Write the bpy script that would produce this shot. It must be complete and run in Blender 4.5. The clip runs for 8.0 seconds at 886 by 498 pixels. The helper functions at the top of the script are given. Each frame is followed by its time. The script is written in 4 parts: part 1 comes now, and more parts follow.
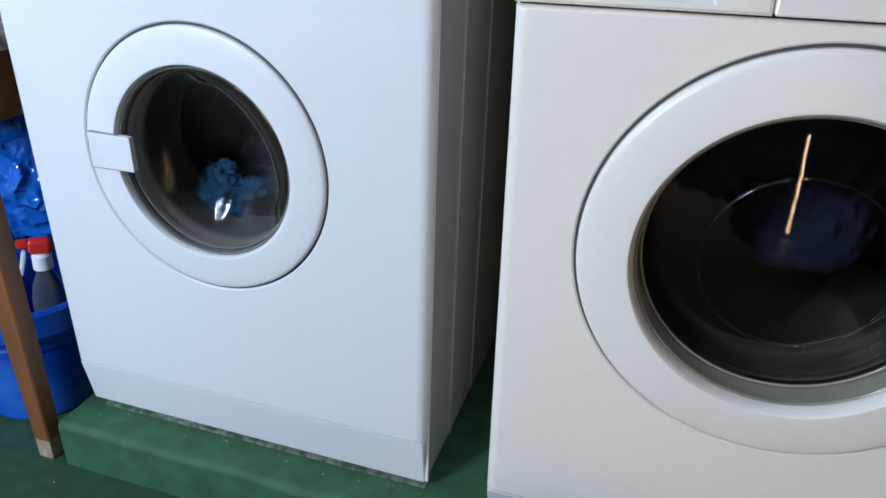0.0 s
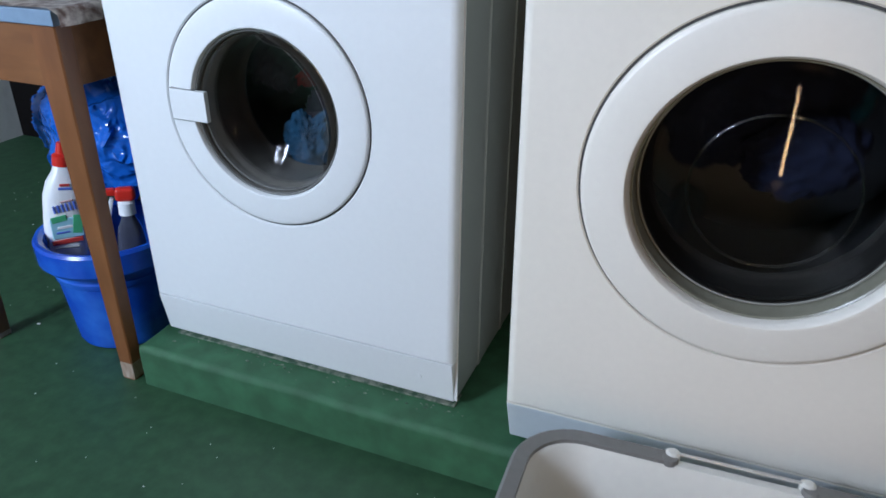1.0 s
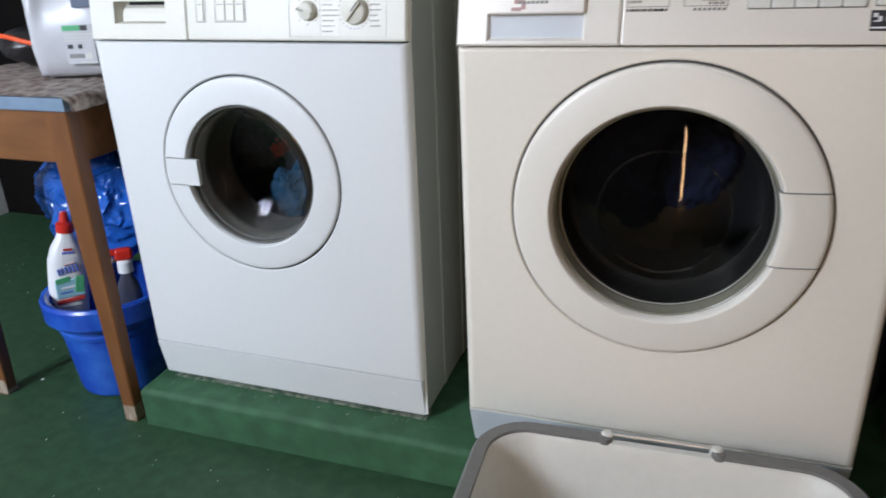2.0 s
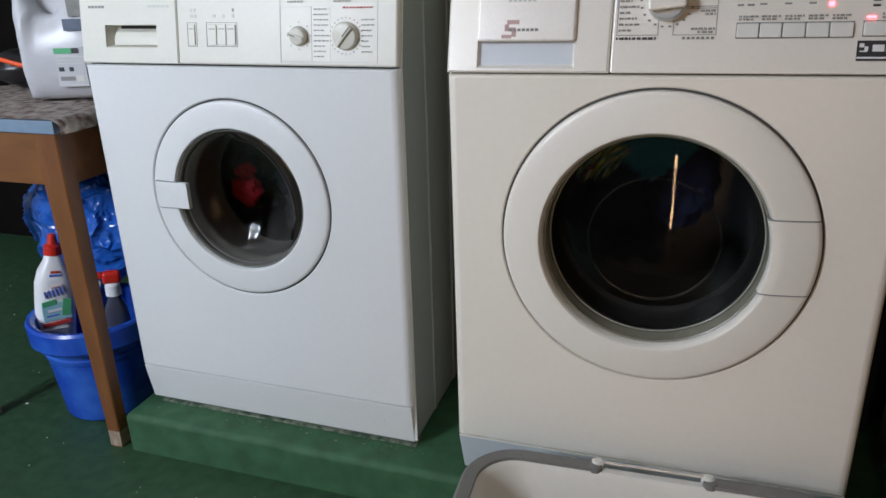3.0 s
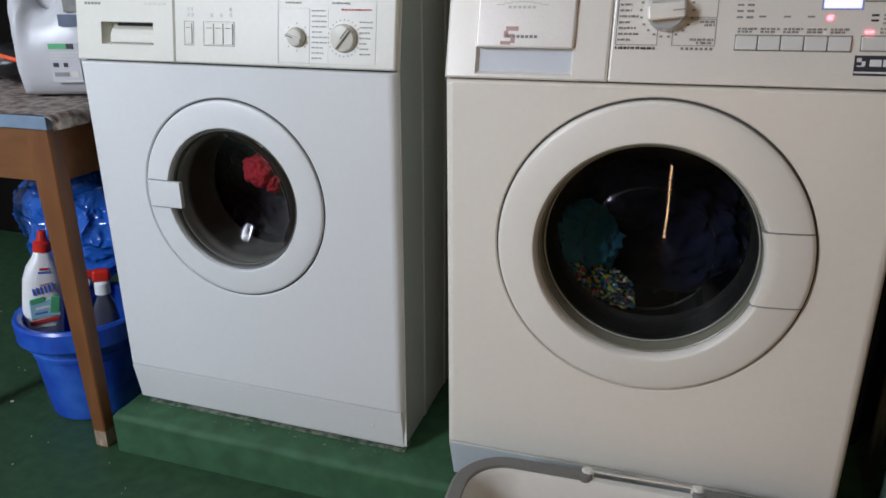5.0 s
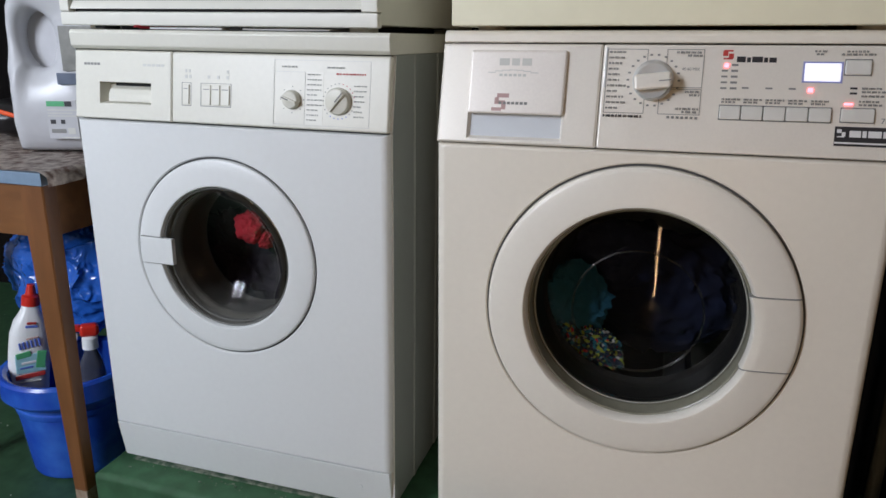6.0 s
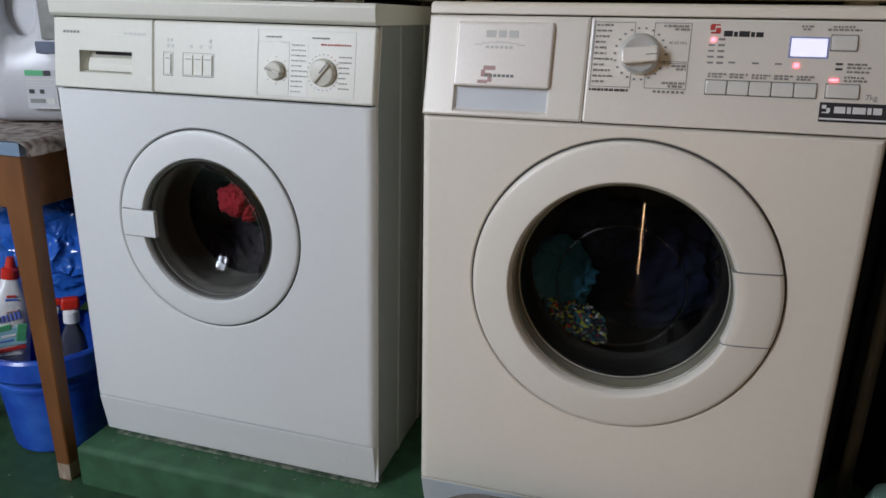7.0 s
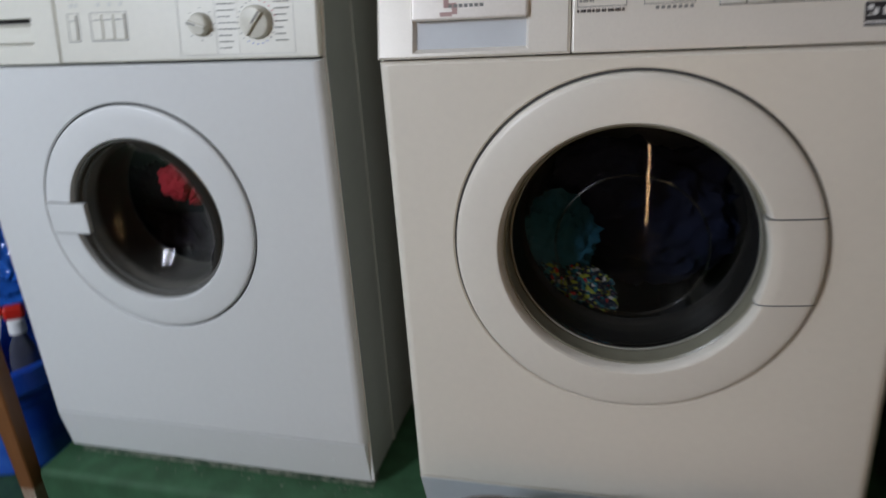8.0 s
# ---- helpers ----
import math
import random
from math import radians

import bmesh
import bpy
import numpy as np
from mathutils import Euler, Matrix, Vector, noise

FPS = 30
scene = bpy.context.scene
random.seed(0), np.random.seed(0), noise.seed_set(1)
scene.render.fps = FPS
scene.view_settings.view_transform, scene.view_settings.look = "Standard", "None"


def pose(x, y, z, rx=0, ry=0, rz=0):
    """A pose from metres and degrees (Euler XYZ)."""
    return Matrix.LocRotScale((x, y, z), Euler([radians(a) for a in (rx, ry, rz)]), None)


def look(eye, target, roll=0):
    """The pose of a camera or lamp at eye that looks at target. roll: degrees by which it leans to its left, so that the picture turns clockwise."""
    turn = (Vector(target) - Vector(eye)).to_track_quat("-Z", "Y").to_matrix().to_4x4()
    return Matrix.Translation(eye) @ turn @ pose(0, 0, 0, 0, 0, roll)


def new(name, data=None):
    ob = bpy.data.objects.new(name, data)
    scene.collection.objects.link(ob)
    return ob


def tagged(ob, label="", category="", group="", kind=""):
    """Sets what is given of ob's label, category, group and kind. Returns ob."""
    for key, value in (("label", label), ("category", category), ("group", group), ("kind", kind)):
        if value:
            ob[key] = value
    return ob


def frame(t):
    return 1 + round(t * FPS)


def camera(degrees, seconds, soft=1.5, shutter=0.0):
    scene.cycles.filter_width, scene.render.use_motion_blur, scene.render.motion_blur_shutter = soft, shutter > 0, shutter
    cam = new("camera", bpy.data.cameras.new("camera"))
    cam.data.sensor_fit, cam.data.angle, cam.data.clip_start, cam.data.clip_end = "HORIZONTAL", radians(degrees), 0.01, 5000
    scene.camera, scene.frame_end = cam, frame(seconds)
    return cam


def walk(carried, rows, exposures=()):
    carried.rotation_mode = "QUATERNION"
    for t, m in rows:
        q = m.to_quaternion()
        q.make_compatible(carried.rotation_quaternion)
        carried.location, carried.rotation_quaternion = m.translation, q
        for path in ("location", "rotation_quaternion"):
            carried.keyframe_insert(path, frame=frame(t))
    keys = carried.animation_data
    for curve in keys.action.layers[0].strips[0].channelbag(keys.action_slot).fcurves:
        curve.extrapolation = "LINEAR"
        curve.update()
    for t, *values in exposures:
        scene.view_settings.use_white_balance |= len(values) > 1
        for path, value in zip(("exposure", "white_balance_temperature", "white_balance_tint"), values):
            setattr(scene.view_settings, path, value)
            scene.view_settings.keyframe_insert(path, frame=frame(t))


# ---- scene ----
cam = camera(63.4, 8.0, shutter=0.5)
PATH = [
    (0, (0.844, -0.742, 0.789), (0.315, 0.972, -0.095), 1.9),
    (0.3, (0.844, -0.747, 0.786), (0.315, 0.971, -0.093), 2.0),
    (0.5, (0.854, -0.764, 0.789), (0.226, 0.932, -0.065), 1.0),
    (0.8, (0.898, -0.84, 0.783), (0.253, 0.82, -0.127), 0.6),
    (1, (0.927, -0.874, 0.783), (0.265, 0.779, -0.128), 0.6),
    (1.5, (0.96, -0.939, 0.801), (0.279, 0.748, -0.031), -0.6),
    (2, (1.012, -1.047, 0.828), (0.401, 0.696, 0.059), -1.9),
    (2.2, (1.024, -1.048, 0.832), (0.413, 0.7, 0.077), -2.9),
    (3.3, (1.012, -1.038, 0.829), (0.416, 0.735, 0.122), -0.8),
    (3.5, (1.017, -1.04, 0.824), (0.419, 0.727, 0.103), -0.7),
    (4, (1.015, -1.038, 0.824), (0.425, 0.729, 0.096), -0.4),
    (4.2, (1.012, -1.037, 0.824), (0.443, 0.737, 0.095), -0.0),
    (5.3, (1.009, -1.037, 0.832), (0.428, 0.758, 0.168), 0.3),
    (5.5, (1.012, -1.034, 0.834), (0.428, 0.772, 0.205), 0.5),
    (6, (1.01, -1.038, 0.847), (0.443, 0.794, 0.279), 0.8),
    (6.5, (1.01, -1.038, 0.842), (0.459, 0.792, 0.255), 1.1),
    (7, (1.012, -1.037, 0.837), (0.488, 0.791, 0.217), 1.6),
    (7.5, (1.012, -1.032, 0.833), (0.471, 0.781, 0.186), 1.3),
    (7.7, (0.996, -1.008, 0.832), (0.459, 0.779, 0.11), 1.1),
    (7.8, (0.993, -0.969, 0.831), (0.507, 0.817, 0.071), 0.8),
    (8, (0.987, -0.872, 0.813), (0.491, 0.912, 0.056), -3.5),
]
EXPOSURES = [(0, 0.23, 6060, 20), (1, 0.21, 6120, 20), (1.5, 0.25, 6260, 20), (2, 0.24, 6880, 22), (3.3, -0.21, 6980, 22), (4, -0.23, 6980, 22), (5.5, -0.20, 7080, 23), (6, -0.16, 7140, 23), (6.5, -0.32, 7140, 23), (7, -0.40, 7100, 23), (7.5, -0.43, 7080, 23), (8, -0.49, 7060, 22)]
walk(cam, [(t, look(eye, target, roll)) for t, eye, target, roll in PATH], EXPOSURES)

# ---- light ----
world = bpy.data.worlds.new("world")
scene.world = world
world.use_nodes = True
wn = world.node_tree
sky = wn.nodes.new("ShaderNodeTexSky")
sky.sky_type, sky.sun_disc = "NISHITA", False
sky.sun_elevation, sky.sun_rotation = radians(38), radians(250)
wn.links.new(sky.outputs["Color"], wn.nodes["Background"].inputs["Color"])
wn.nodes["Background"].inputs["Strength"].default_value = 0.10

sun = new("sun", bpy.data.lights.new("sun", "SUN"))
sun.data.energy, sun.data.angle, sun.data.color = 2.0, radians(0.5), (1.0, 0.95, 0.88)
sun.matrix_world = look((-3, 4, 5), (-3, 0, 0))

# daylight standing in the two tall panes of the window
for x in (-1.04, -0.66):
    day = new("window_daylight", bpy.data.lights.new("window_daylight", "AREA"))
    day.data.shape, day.data.size, day.data.size_y = "RECTANGLE", 0.118, 0.86
    day.data.energy, day.data.color = 47.0, (0.69, 0.855, 1.0)
    day.matrix_world = look((x, -2.345, 1.62), (x, 0, 1.62))
# warm light in the narrow gap of the inner door
gap = new("gap_light", bpy.data.lights.new("gap_light", "AREA"))
gap.data.shape, gap.data.size, gap.data.size_y = "RECTANGLE", 0.036, 1.30
gap.data.energy, gap.data.color = 5.8, (1.0, 0.68, 0.36)
gap.matrix_world = look((1.22, -2.36, 0.60), (1.22, 0, 0.60))

# ---- materials ----
def mat(name, color, rough=0.5, metal=0.0, vary=0.06, grain=40.0, big=4.0, bump=0.02, coat=0.0, rand=0.0, spec=0.5):
    m = bpy.data.materials.new(name)
    m.use_nodes = True
    nt = m.node_tree
    b = nt.nodes["Principled BSDF"]
    b.inputs["Roughness"].default_value = rough
    b.inputs["Metallic"].default_value = metal
    b.inputs["Coat Weight"].default_value = coat
    b.inputs["Specular IOR Level"].default_value = spec
    tc = nt.nodes.new("ShaderNodeTexCoord")
    n1 = nt.nodes.new("ShaderNodeTexNoise")
    n1.inputs["Scale"].default_value, n1.inputs["Detail"].default_value = grain, 6
    n2 = nt.nodes.new("ShaderNodeTexNoise")
    n2.inputs["Scale"].default_value, n2.inputs["Detail"].default_value = big, 4
    add = nt.nodes.new("ShaderNodeMath")
    add.operation = "ADD"
    ramp = nt.nodes.new("ShaderNodeMapRange")
    ramp.inputs["From Min"].default_value, ramp.inputs["From Max"].default_value = 0.6, 1.4
    ramp.inputs["To Min"].default_value, ramp.inputs["To Max"].default_value = 1 - vary, 1 + vary
    hsv = nt.nodes.new("ShaderNodeHueSaturation")
    hsv.inputs["Color"].default_value = (*color, 1)
    nt.links.new(tc.outputs["Object"], n1.inputs["Vector"])
    nt.links.new(tc.outputs["Object"], n2.inputs["Vector"])
    nt.links.new(n1.outputs["Fac"], add.inputs[0])
    nt.links.new(n2.outputs["Fac"], add.inputs[1])
    nt.links.new(add.outputs[0], ramp.inputs["Value"])
    nt.links.new(ramp.outputs[0], hsv.inputs["Value"])
    nt.links.new(hsv.outputs["Color"], b.inputs["Base Color"])
    if bump:
        bp = nt.nodes.new("ShaderNodeBump")
        bp.inputs["Strength"].default_value, bp.inputs["Distance"].default_value = bump, 0.01
        nt.links.new(n1.outputs["Fac"], bp.inputs["Height"])
        nt.links.new(bp.outputs["Normal"], b.inputs["Normal"])
    return m


def glow(name, color, strength):
    m = bpy.data.materials.new(name)
    m.use_nodes = True
    b = m.node_tree.nodes["Principled BSDF"]
    b.inputs["Base Color"].default_value = (*color, 1)
    b.inputs["Emission Color"].default_value = (*color, 1)
    b.inputs["Emission Strength"].default_value = strength
    return m


def glass(name, tint, ior=1.5):
    m = bpy.data.materials.new(name)
    m.use_nodes = True
    nt = m.node_tree
    nt.nodes.clear()
    out = nt.nodes.new("ShaderNodeOutputMaterial")
    mix = nt.nodes.new("ShaderNodeMixShader")
    tr = nt.nodes.new("ShaderNodeBsdfTransparent")
    tr.inputs["Color"].default_value = (*tint, 1)
    gl = nt.nodes.new("ShaderNodeBsdfGlossy")
    gl.inputs["Roughness"].default_value = 0.02
    fr = nt.nodes.new("ShaderNodeFresnel")
    fr.inputs["IOR"].default_value = ior
    nt.links.new(fr.outputs[0], mix.inputs[0])
    nt.links.new(tr.outputs[0], mix.inputs[1])
    nt.links.new(gl.outputs[0], mix.inputs[2])
    nt.links.new(mix.outputs[0], out.inputs["Surface"])
    return m


def two_tone(name, a, b_, scale, rough, detail=5.0, low=0.45, high=0.6, bump=0.1, stretch=(1, 1, 1), metal=0.0):
    """Two colours mixed by a noise: oilcloth, worn paint, wood grain."""
    m = bpy.data.materials.new(name)
    m.use_nodes = True
    nt = m.node_tree
    b = nt.nodes["Principled BSDF"]
    b.inputs["Roughness"].default_value, b.inputs["Metallic"].default_value = rough, metal
    tc = nt.nodes.new("ShaderNodeTexCoord")
    mp = nt.nodes.new("ShaderNodeMapping")
    mp.inputs["Scale"].default_value = stretch
    n = nt.nodes.new("ShaderNodeTexNoise")
    n.inputs["Scale"].default_value, n.inputs["Detail"].default_value = scale, detail
    r = nt.nodes.new("ShaderNodeValToRGB")
    r.color_ramp.elements[0].position, r.color_ramp.elements[1].position = low, high
    r.color_ramp.elements[0].color, r.color_ramp.elements[1].color = (*a, 1), (*b_, 1)
    bp = nt.nodes.new("ShaderNodeBump")
    bp.inputs["Strength"].default_value, bp.inputs["Distance"].default_value = bump, 0.004
    nt.links.new(tc.outputs["Object"], mp.inputs["Vector"])
    nt.links.new(mp.outputs["Vector"], n.inputs["Vector"])
    nt.links.new(n.outputs["Fac"], r.inputs["Fac"])
    nt.links.new(r.outputs["Color"], b.inputs["Base Color"])
    nt.links.new(n.outputs["Fac"], bp.inputs["Height"])
    nt.links.new(bp.outputs["Normal"], b.inputs["Normal"])
    return m


ENAMEL_A = mat("white_enamel", (0.755, 0.77, 0.77), 0.38, vary=0.02, grain=90, big=3, bump=0.012)
PLASTIC_A = mat("white_plastic", (0.715, 0.70, 0.62), 0.38, vary=0.03, grain=120, big=6, bump=0.01)
# side walls lie in shade; that shade is darkened into this enamel's colour
ENAMEL_A_SHADED = mat("shaded_side_enamel", (0.27, 0.29, 0.265), 0.42, vary=0.04, grain=90, big=3, bump=0.02)
ENAMEL_B = mat("cream_enamel", (0.86, 0.805, 0.71), 0.37, vary=0.025, grain=90, big=3, bump=0.012)
RING_B = mat("cream_plastic", (0.85, 0.805, 0.725), 0.34, vary=0.02, grain=120, big=5, bump=0.01)
PANEL_B = mat("silver_plastic", (0.88, 0.83, 0.755), 0.34, metal=0.15, vary=0.03, grain=300, big=5, bump=0.01)
PLATE_B = mat("brushed_plate", (0.93, 0.87, 0.81), 0.32, metal=0.2, vary=0.05, grain=260, big=4, bump=0.02)
POCKET_B = mat("pocket_plastic", (0.62, 0.66, 0.70), 0.4, vary=0.03)
BUTTON_B = mat("button_plastic", (0.74, 0.725, 0.68), 0.35, vary=0.03)
CHROME = mat("chrome_plastic", (0.74, 0.74, 0.73), 0.30, metal=0.55, vary=0.03, bump=0.0)
KICK = mat("kick_plastic", (0.70, 0.73, 0.76), 0.45, vary=0.04, grain=60)
RUBBER = mat("grey_rubber", (0.125, 0.12, 0.105), 0.34, vary=0.12, grain=50, bump=0.05)
RUBBER_B = mat("olive_rubber", (0.24, 0.23, 0.175), 0.28, vary=0.15, grain=50, bump=0.05)
# stainless steel with the shade inside the drums darkened into its colour
STEEL = mat("shaded_drum_steel", (0.15, 0.15, 0.155), 0.5, metal=0.8, vary=0.2, grain=160, bump=0.1)
# rear of the olive seal, blackened to paint in the shade behind the glass
FOLD_SHADED = mat("shaded_rubber_fold", (0.022, 0.021, 0.020), 0.42, vary=0.1)
DARK = mat("dark_gap", (0.02, 0.02, 0.022), 0.7, vary=0.2)
PRINT = mat("grey_print", (0.24, 0.24, 0.23), 0.6, vary=0.05, bump=0)
PRINT_FAINT = mat("faint_print", (0.40, 0.40, 0.38), 0.6, vary=0.05, bump=0)
PRINT_LIGHT = mat("pale_print", (0.62, 0.62, 0.58), 0.6, vary=0.05, bump=0)
PRINT_BLACK = mat("black_print", (0.03, 0.03, 0.035), 0.45, vary=0.05, bump=0)
PRINT_RED = mat("red_print", (0.55, 0.05, 0.04), 0.5, vary=0.05, bump=0)
PRINT_ROSE = mat("rose_print", (0.52, 0.33, 0.31), 0.5, vary=0.05, bump=0)
PRINT_WHITE = mat("white_print", (0.8, 0.8, 0.8), 0.5, vary=0.03, bump=0)
PRINT_GREEN = mat("green_print", (0.06, 0.40, 0.18), 0.5, vary=0.05, bump=0)
PRINT_BLUE = mat("blue_print", (0.09, 0.16, 0.55), 0.5, vary=0.05, bump=0)
PRINT_CYAN = mat("cyan_print", (0.30, 0.60, 0.68), 0.5, vary=0.05, bump=0)
FRAME_BLUE = mat("pale_blue_frame", (0.36, 0.40, 0.72), 0.4, vary=0.04, bump=0)
FIELD_A = mat("pale_field", (0.76, 0.75, 0.68), 0.4, vary=0.02, bump=0)
LED_RED = glow("led_red", (1.0, 0.10, 0.13), 8.0)
LCD = glow("lcd_white", (0.74, 0.80, 1.0), 0.92)
GLASS_A = glass("porthole_glass", (0.82, 0.825, 0.83), 1.23)
GLASS_B = glass("smoked_porthole_glass", (0.80, 0.81, 0.82), 1.26)
GLASS_RIB = glass("moulded_glass_rib", (0.90, 0.90, 0.90), 1.75)
GREEN = two_tone("green_floor_paint", (0.0145, 0.053, 0.022), (0.026, 0.082, 0.035), 34, 0.55, 9, 0.35, 0.7, 0.25)
GREEN_PLINTH = two_tone("green_plinth_paint", (0.022, 0.084, 0.036), (0.036, 0.132, 0.060), 22, 0.72, 8, 0.35, 0.7, 0.3)
SCUFF = two_tone("scuffed_concrete", (0.04, 0.085, 0.05), (0.20, 0.22, 0.17), 70, 0.8, 6, 0.42, 0.6, 0.4)
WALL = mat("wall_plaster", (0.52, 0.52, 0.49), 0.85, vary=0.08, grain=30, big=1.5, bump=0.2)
# same plaster darkened for the unseen walls, to cut bounce and reflections
WALL_UNLIT = mat("unlit_plaster", (0.17, 0.16, 0.145), 0.85, vary=0.1, grain=30, big=1.5, bump=0.2)
# nearly black colour with little gloss keeps the space behind the machines dark
WALL_DARK = mat("near_black_wall", (0.005, 0.0038, 0.0035), 0.8, vary=0.3, grain=18, big=2, bump=0.1, spec=0.1)
CEIL = mat("ceiling_paint", (0.60, 0.59, 0.55), 0.9, vary=0.06, grain=20, big=1, bump=0.1)
WOOD = two_tone("varnished_wood", (0.15, 0.052, 0.015), (0.235, 0.088, 0.028), 9, 0.42, 8, 0.3, 0.7, 0.08, (3, 3, 0.6))
WOOD_APRON = two_tone("varnished_apron", (0.16, 0.058, 0.017), (0.25, 0.10, 0.032), 9, 0.40, 8, 0.3, 0.7, 0.08, (0.6, 3, 3))
WORN = two_tone("worn_wood_foot", (0.26, 0.17, 0.11), (0.46, 0.38, 0.30), 60, 0.75, 6, 0.35, 0.65, 0.3, (1, 1, 0.4))
LAMINATE = mat("blue_grey_laminate", (0.17, 0.25, 0.34), 0.45, vary=0.12, grain=60, bump=0.05)
OILCLOTH = two_tone("patterned_oilcloth", (0.26, 0.155, 0.125), (0.80, 0.71, 0.64), 62, 0.42, 6, 0.36, 0.60, 0.3, (1, 0.8, 1))
BUCKET = two_tone("blue_bucket_plastic", (0.006, 0.065, 0.44), (0.022, 0.15, 0.60), 11, 0.26, 4, 0.42, 0.72, 0.12)
BAG = bpy.data.materials.new("blue_plastic_film")
BAG.use_nodes = True
bag_nodes, bag_links = BAG.node_tree.nodes, BAG.node_tree.links
bag_bsdf = bag_nodes["Principled BSDF"]
bag_bsdf.inputs["Base Color"].default_value = (0.010, 0.115, 0.50, 1)
bag_bsdf.inputs["Roughness"].default_value = 0.11
bag_coord = bag_nodes.new("ShaderNodeTexCoord")
bag_crease = bag_nodes.new("ShaderNodeTexNoise")
bag_crease.noise_type = "RIDGED_MULTIFRACTAL"
bag_crease.inputs["Scale"].default_value, bag_crease.inputs["Detail"].default_value, bag_crease.inputs["Distortion"].default_value = 26.0, 4.0, 0.9
bag_bump = bag_nodes.new("ShaderNodeBump")
bag_bump.inputs["Strength"].default_value, bag_bump.inputs["Distance"].default_value = 0.9, 0.015
bag_links.new(bag_coord.outputs["Object"], bag_crease.inputs["Vector"])
bag_links.new(bag_crease.outputs["Fac"], bag_bump.inputs["Height"])
bag_links.new(bag_bump.outputs["Normal"], bag_bsdf.inputs["Normal"])
JUG = mat("white_jug_plastic", (0.53, 0.535, 0.555), 0.32, vary=0.04, grain=60, bump=0.03)
RIM_GLOSS = mat("glossy_grey_rim", (0.16, 0.16, 0.15), 0.12, vary=0.1, bump=0.0)
EDGE_GLOSS = mat("glossy_glass_edge", (0.30, 0.30, 0.27), 0.10, vary=0.1, bump=0.0)
GAP_GREY = mat("grey_gap", (0.07, 0.07, 0.07), 0.7, vary=0.1)
BOTTLE = mat("white_bottle_plastic", (0.80, 0.81, 0.82), 0.3, vary=0.03, bump=0.02)
CAP_RED = mat("red_cap_plastic", (0.62, 0.025, 0.015), 0.32, vary=0.08)
CLEAR = mat("clear_spray_plastic", (0.055, 0.06, 0.085), 0.10, vary=0.3, grain=20)
BASKET = mat("ivory_basket_plastic", (0.74, 0.72, 0.66), 0.42, vary=0.04, grain=70, big=5, bump=0.02)
HANDLE_GREY = mat("grey_handle_plastic", (0.18, 0.175, 0.165), 0.42, vary=0.08, grain=80)
CREAM_BOX = mat("cream_appliance_enamel", (0.74, 0.73, 0.66), 0.4, vary=0.03)
YELLOW_BOX = mat("ivory_appliance_enamel", (0.90, 0.86, 0.66), 0.4, vary=0.03)
BLACK_BAG = mat("black_vinyl", (0.012, 0.011, 0.012), 0.35, vary=0.3, bump=0.15)
ORANGE = mat("orange_plastic", (0.80, 0.09, 0.02), 0.35, vary=0.1)
NAVY_CLOTH = mat("navy_curtain", (0.006, 0.014, 0.035), 0.75, vary=0.3, grain=30)
PIPE = mat("grey_pipe", (0.085, 0.088, 0.075), 0.4, vary=0.2)
PALE_GREEN = mat("pale_green_plastic", (0.20, 0.34, 0.28), 0.3, vary=0.25, grain=25, big=14, bump=0.3)
CLOTH_BLUE = mat("turquoise_cotton", (0.005, 0.075, 0.155), 0.85, vary=0.5, grain=28, big=12, bump=0.5)
CLOTH_RED = mat("red_cotton", (0.50, 0.016, 0.03), 0.85, vary=0.3, grain=28, bump=0.4)
CLOTH_DARK = mat("dark_plum_cotton", (0.016, 0.010, 0.020), 0.9, vary=0.6, grain=24, bump=0.6)
CLOTH_TEAL = mat("teal_cotton", (0.009, 0.115, 0.190), 0.9, vary=0.3, grain=60, bump=0.4)
CLOTH_NAVY = mat("navy_cotton", (0.0075, 0.0140, 0.045), 0.9, vary=0.5, grain=24, bump=0.5)
LINT = mat("white_lint", (0.6, 0.6, 0.58), 0.9)


def patterned():
    m = bpy.data.materials.new("patterned_cotton")
    m.use_nodes = True
    nt = m.node_tree
    b = nt.nodes["Principled BSDF"]
    b.inputs["Roughness"].default_value = 0.9
    tc = nt.nodes.new("ShaderNodeTexCoord")
    v = nt.nodes.new("ShaderNodeTexVoronoi")
    v.inputs["Scale"].default_value = 190
    sep = nt.nodes.new("ShaderNodeSeparateColor")
    r = nt.nodes.new("ShaderNodeValToRGB")
    r.color_ramp.interpolation = "CONSTANT"
    cols = [(0.0, (0.008, 0.02, 0.04)), (0.42, (0.01, 0.16, 0.21)), (0.60, (0.34, 0.42, 0.05)),
            (0.74, (0.02, 0.02, 0.03)), (0.87, (0.48, 0.50, 0.48)), (0.94, (0.55, 0.02, 0.02))]
    e = r.color_ramp.elements
    e[0].position, e[0].color = cols[0][0], (*cols[0][1], 1)
    e[1].position, e[1].color = cols[1][0], (*cols[1][1], 1)
    for p, c in cols[2:]:
        k = e.new(p)
        k.color = (*c, 1)
    nt.links.new(tc.outputs["Object"], v.inputs["Vector"])
    nt.links.new(v.outputs["Color"], sep.inputs["Color"])
    nt.links.new(sep.outputs[0], r.inputs["Fac"])
    nt.links.new(r.outputs["Color"], b.inputs["Base Color"])
    return m


CLOTH_PATTERN = patterned()

# ---- mesh helpers ----
def finish(name, bm, material, angle=35):
    bmesh.ops.recalc_face_normals(bm, faces=bm.faces)
    me = bpy.data.meshes.new(name)
    bm.to_mesh(me)
    bm.free()
    me.materials.append(material)
    me.polygons.foreach_set("use_smooth", [True] * len(me.polygons))
    me.set_sharp_from_angle(angle=radians(angle))
    return me


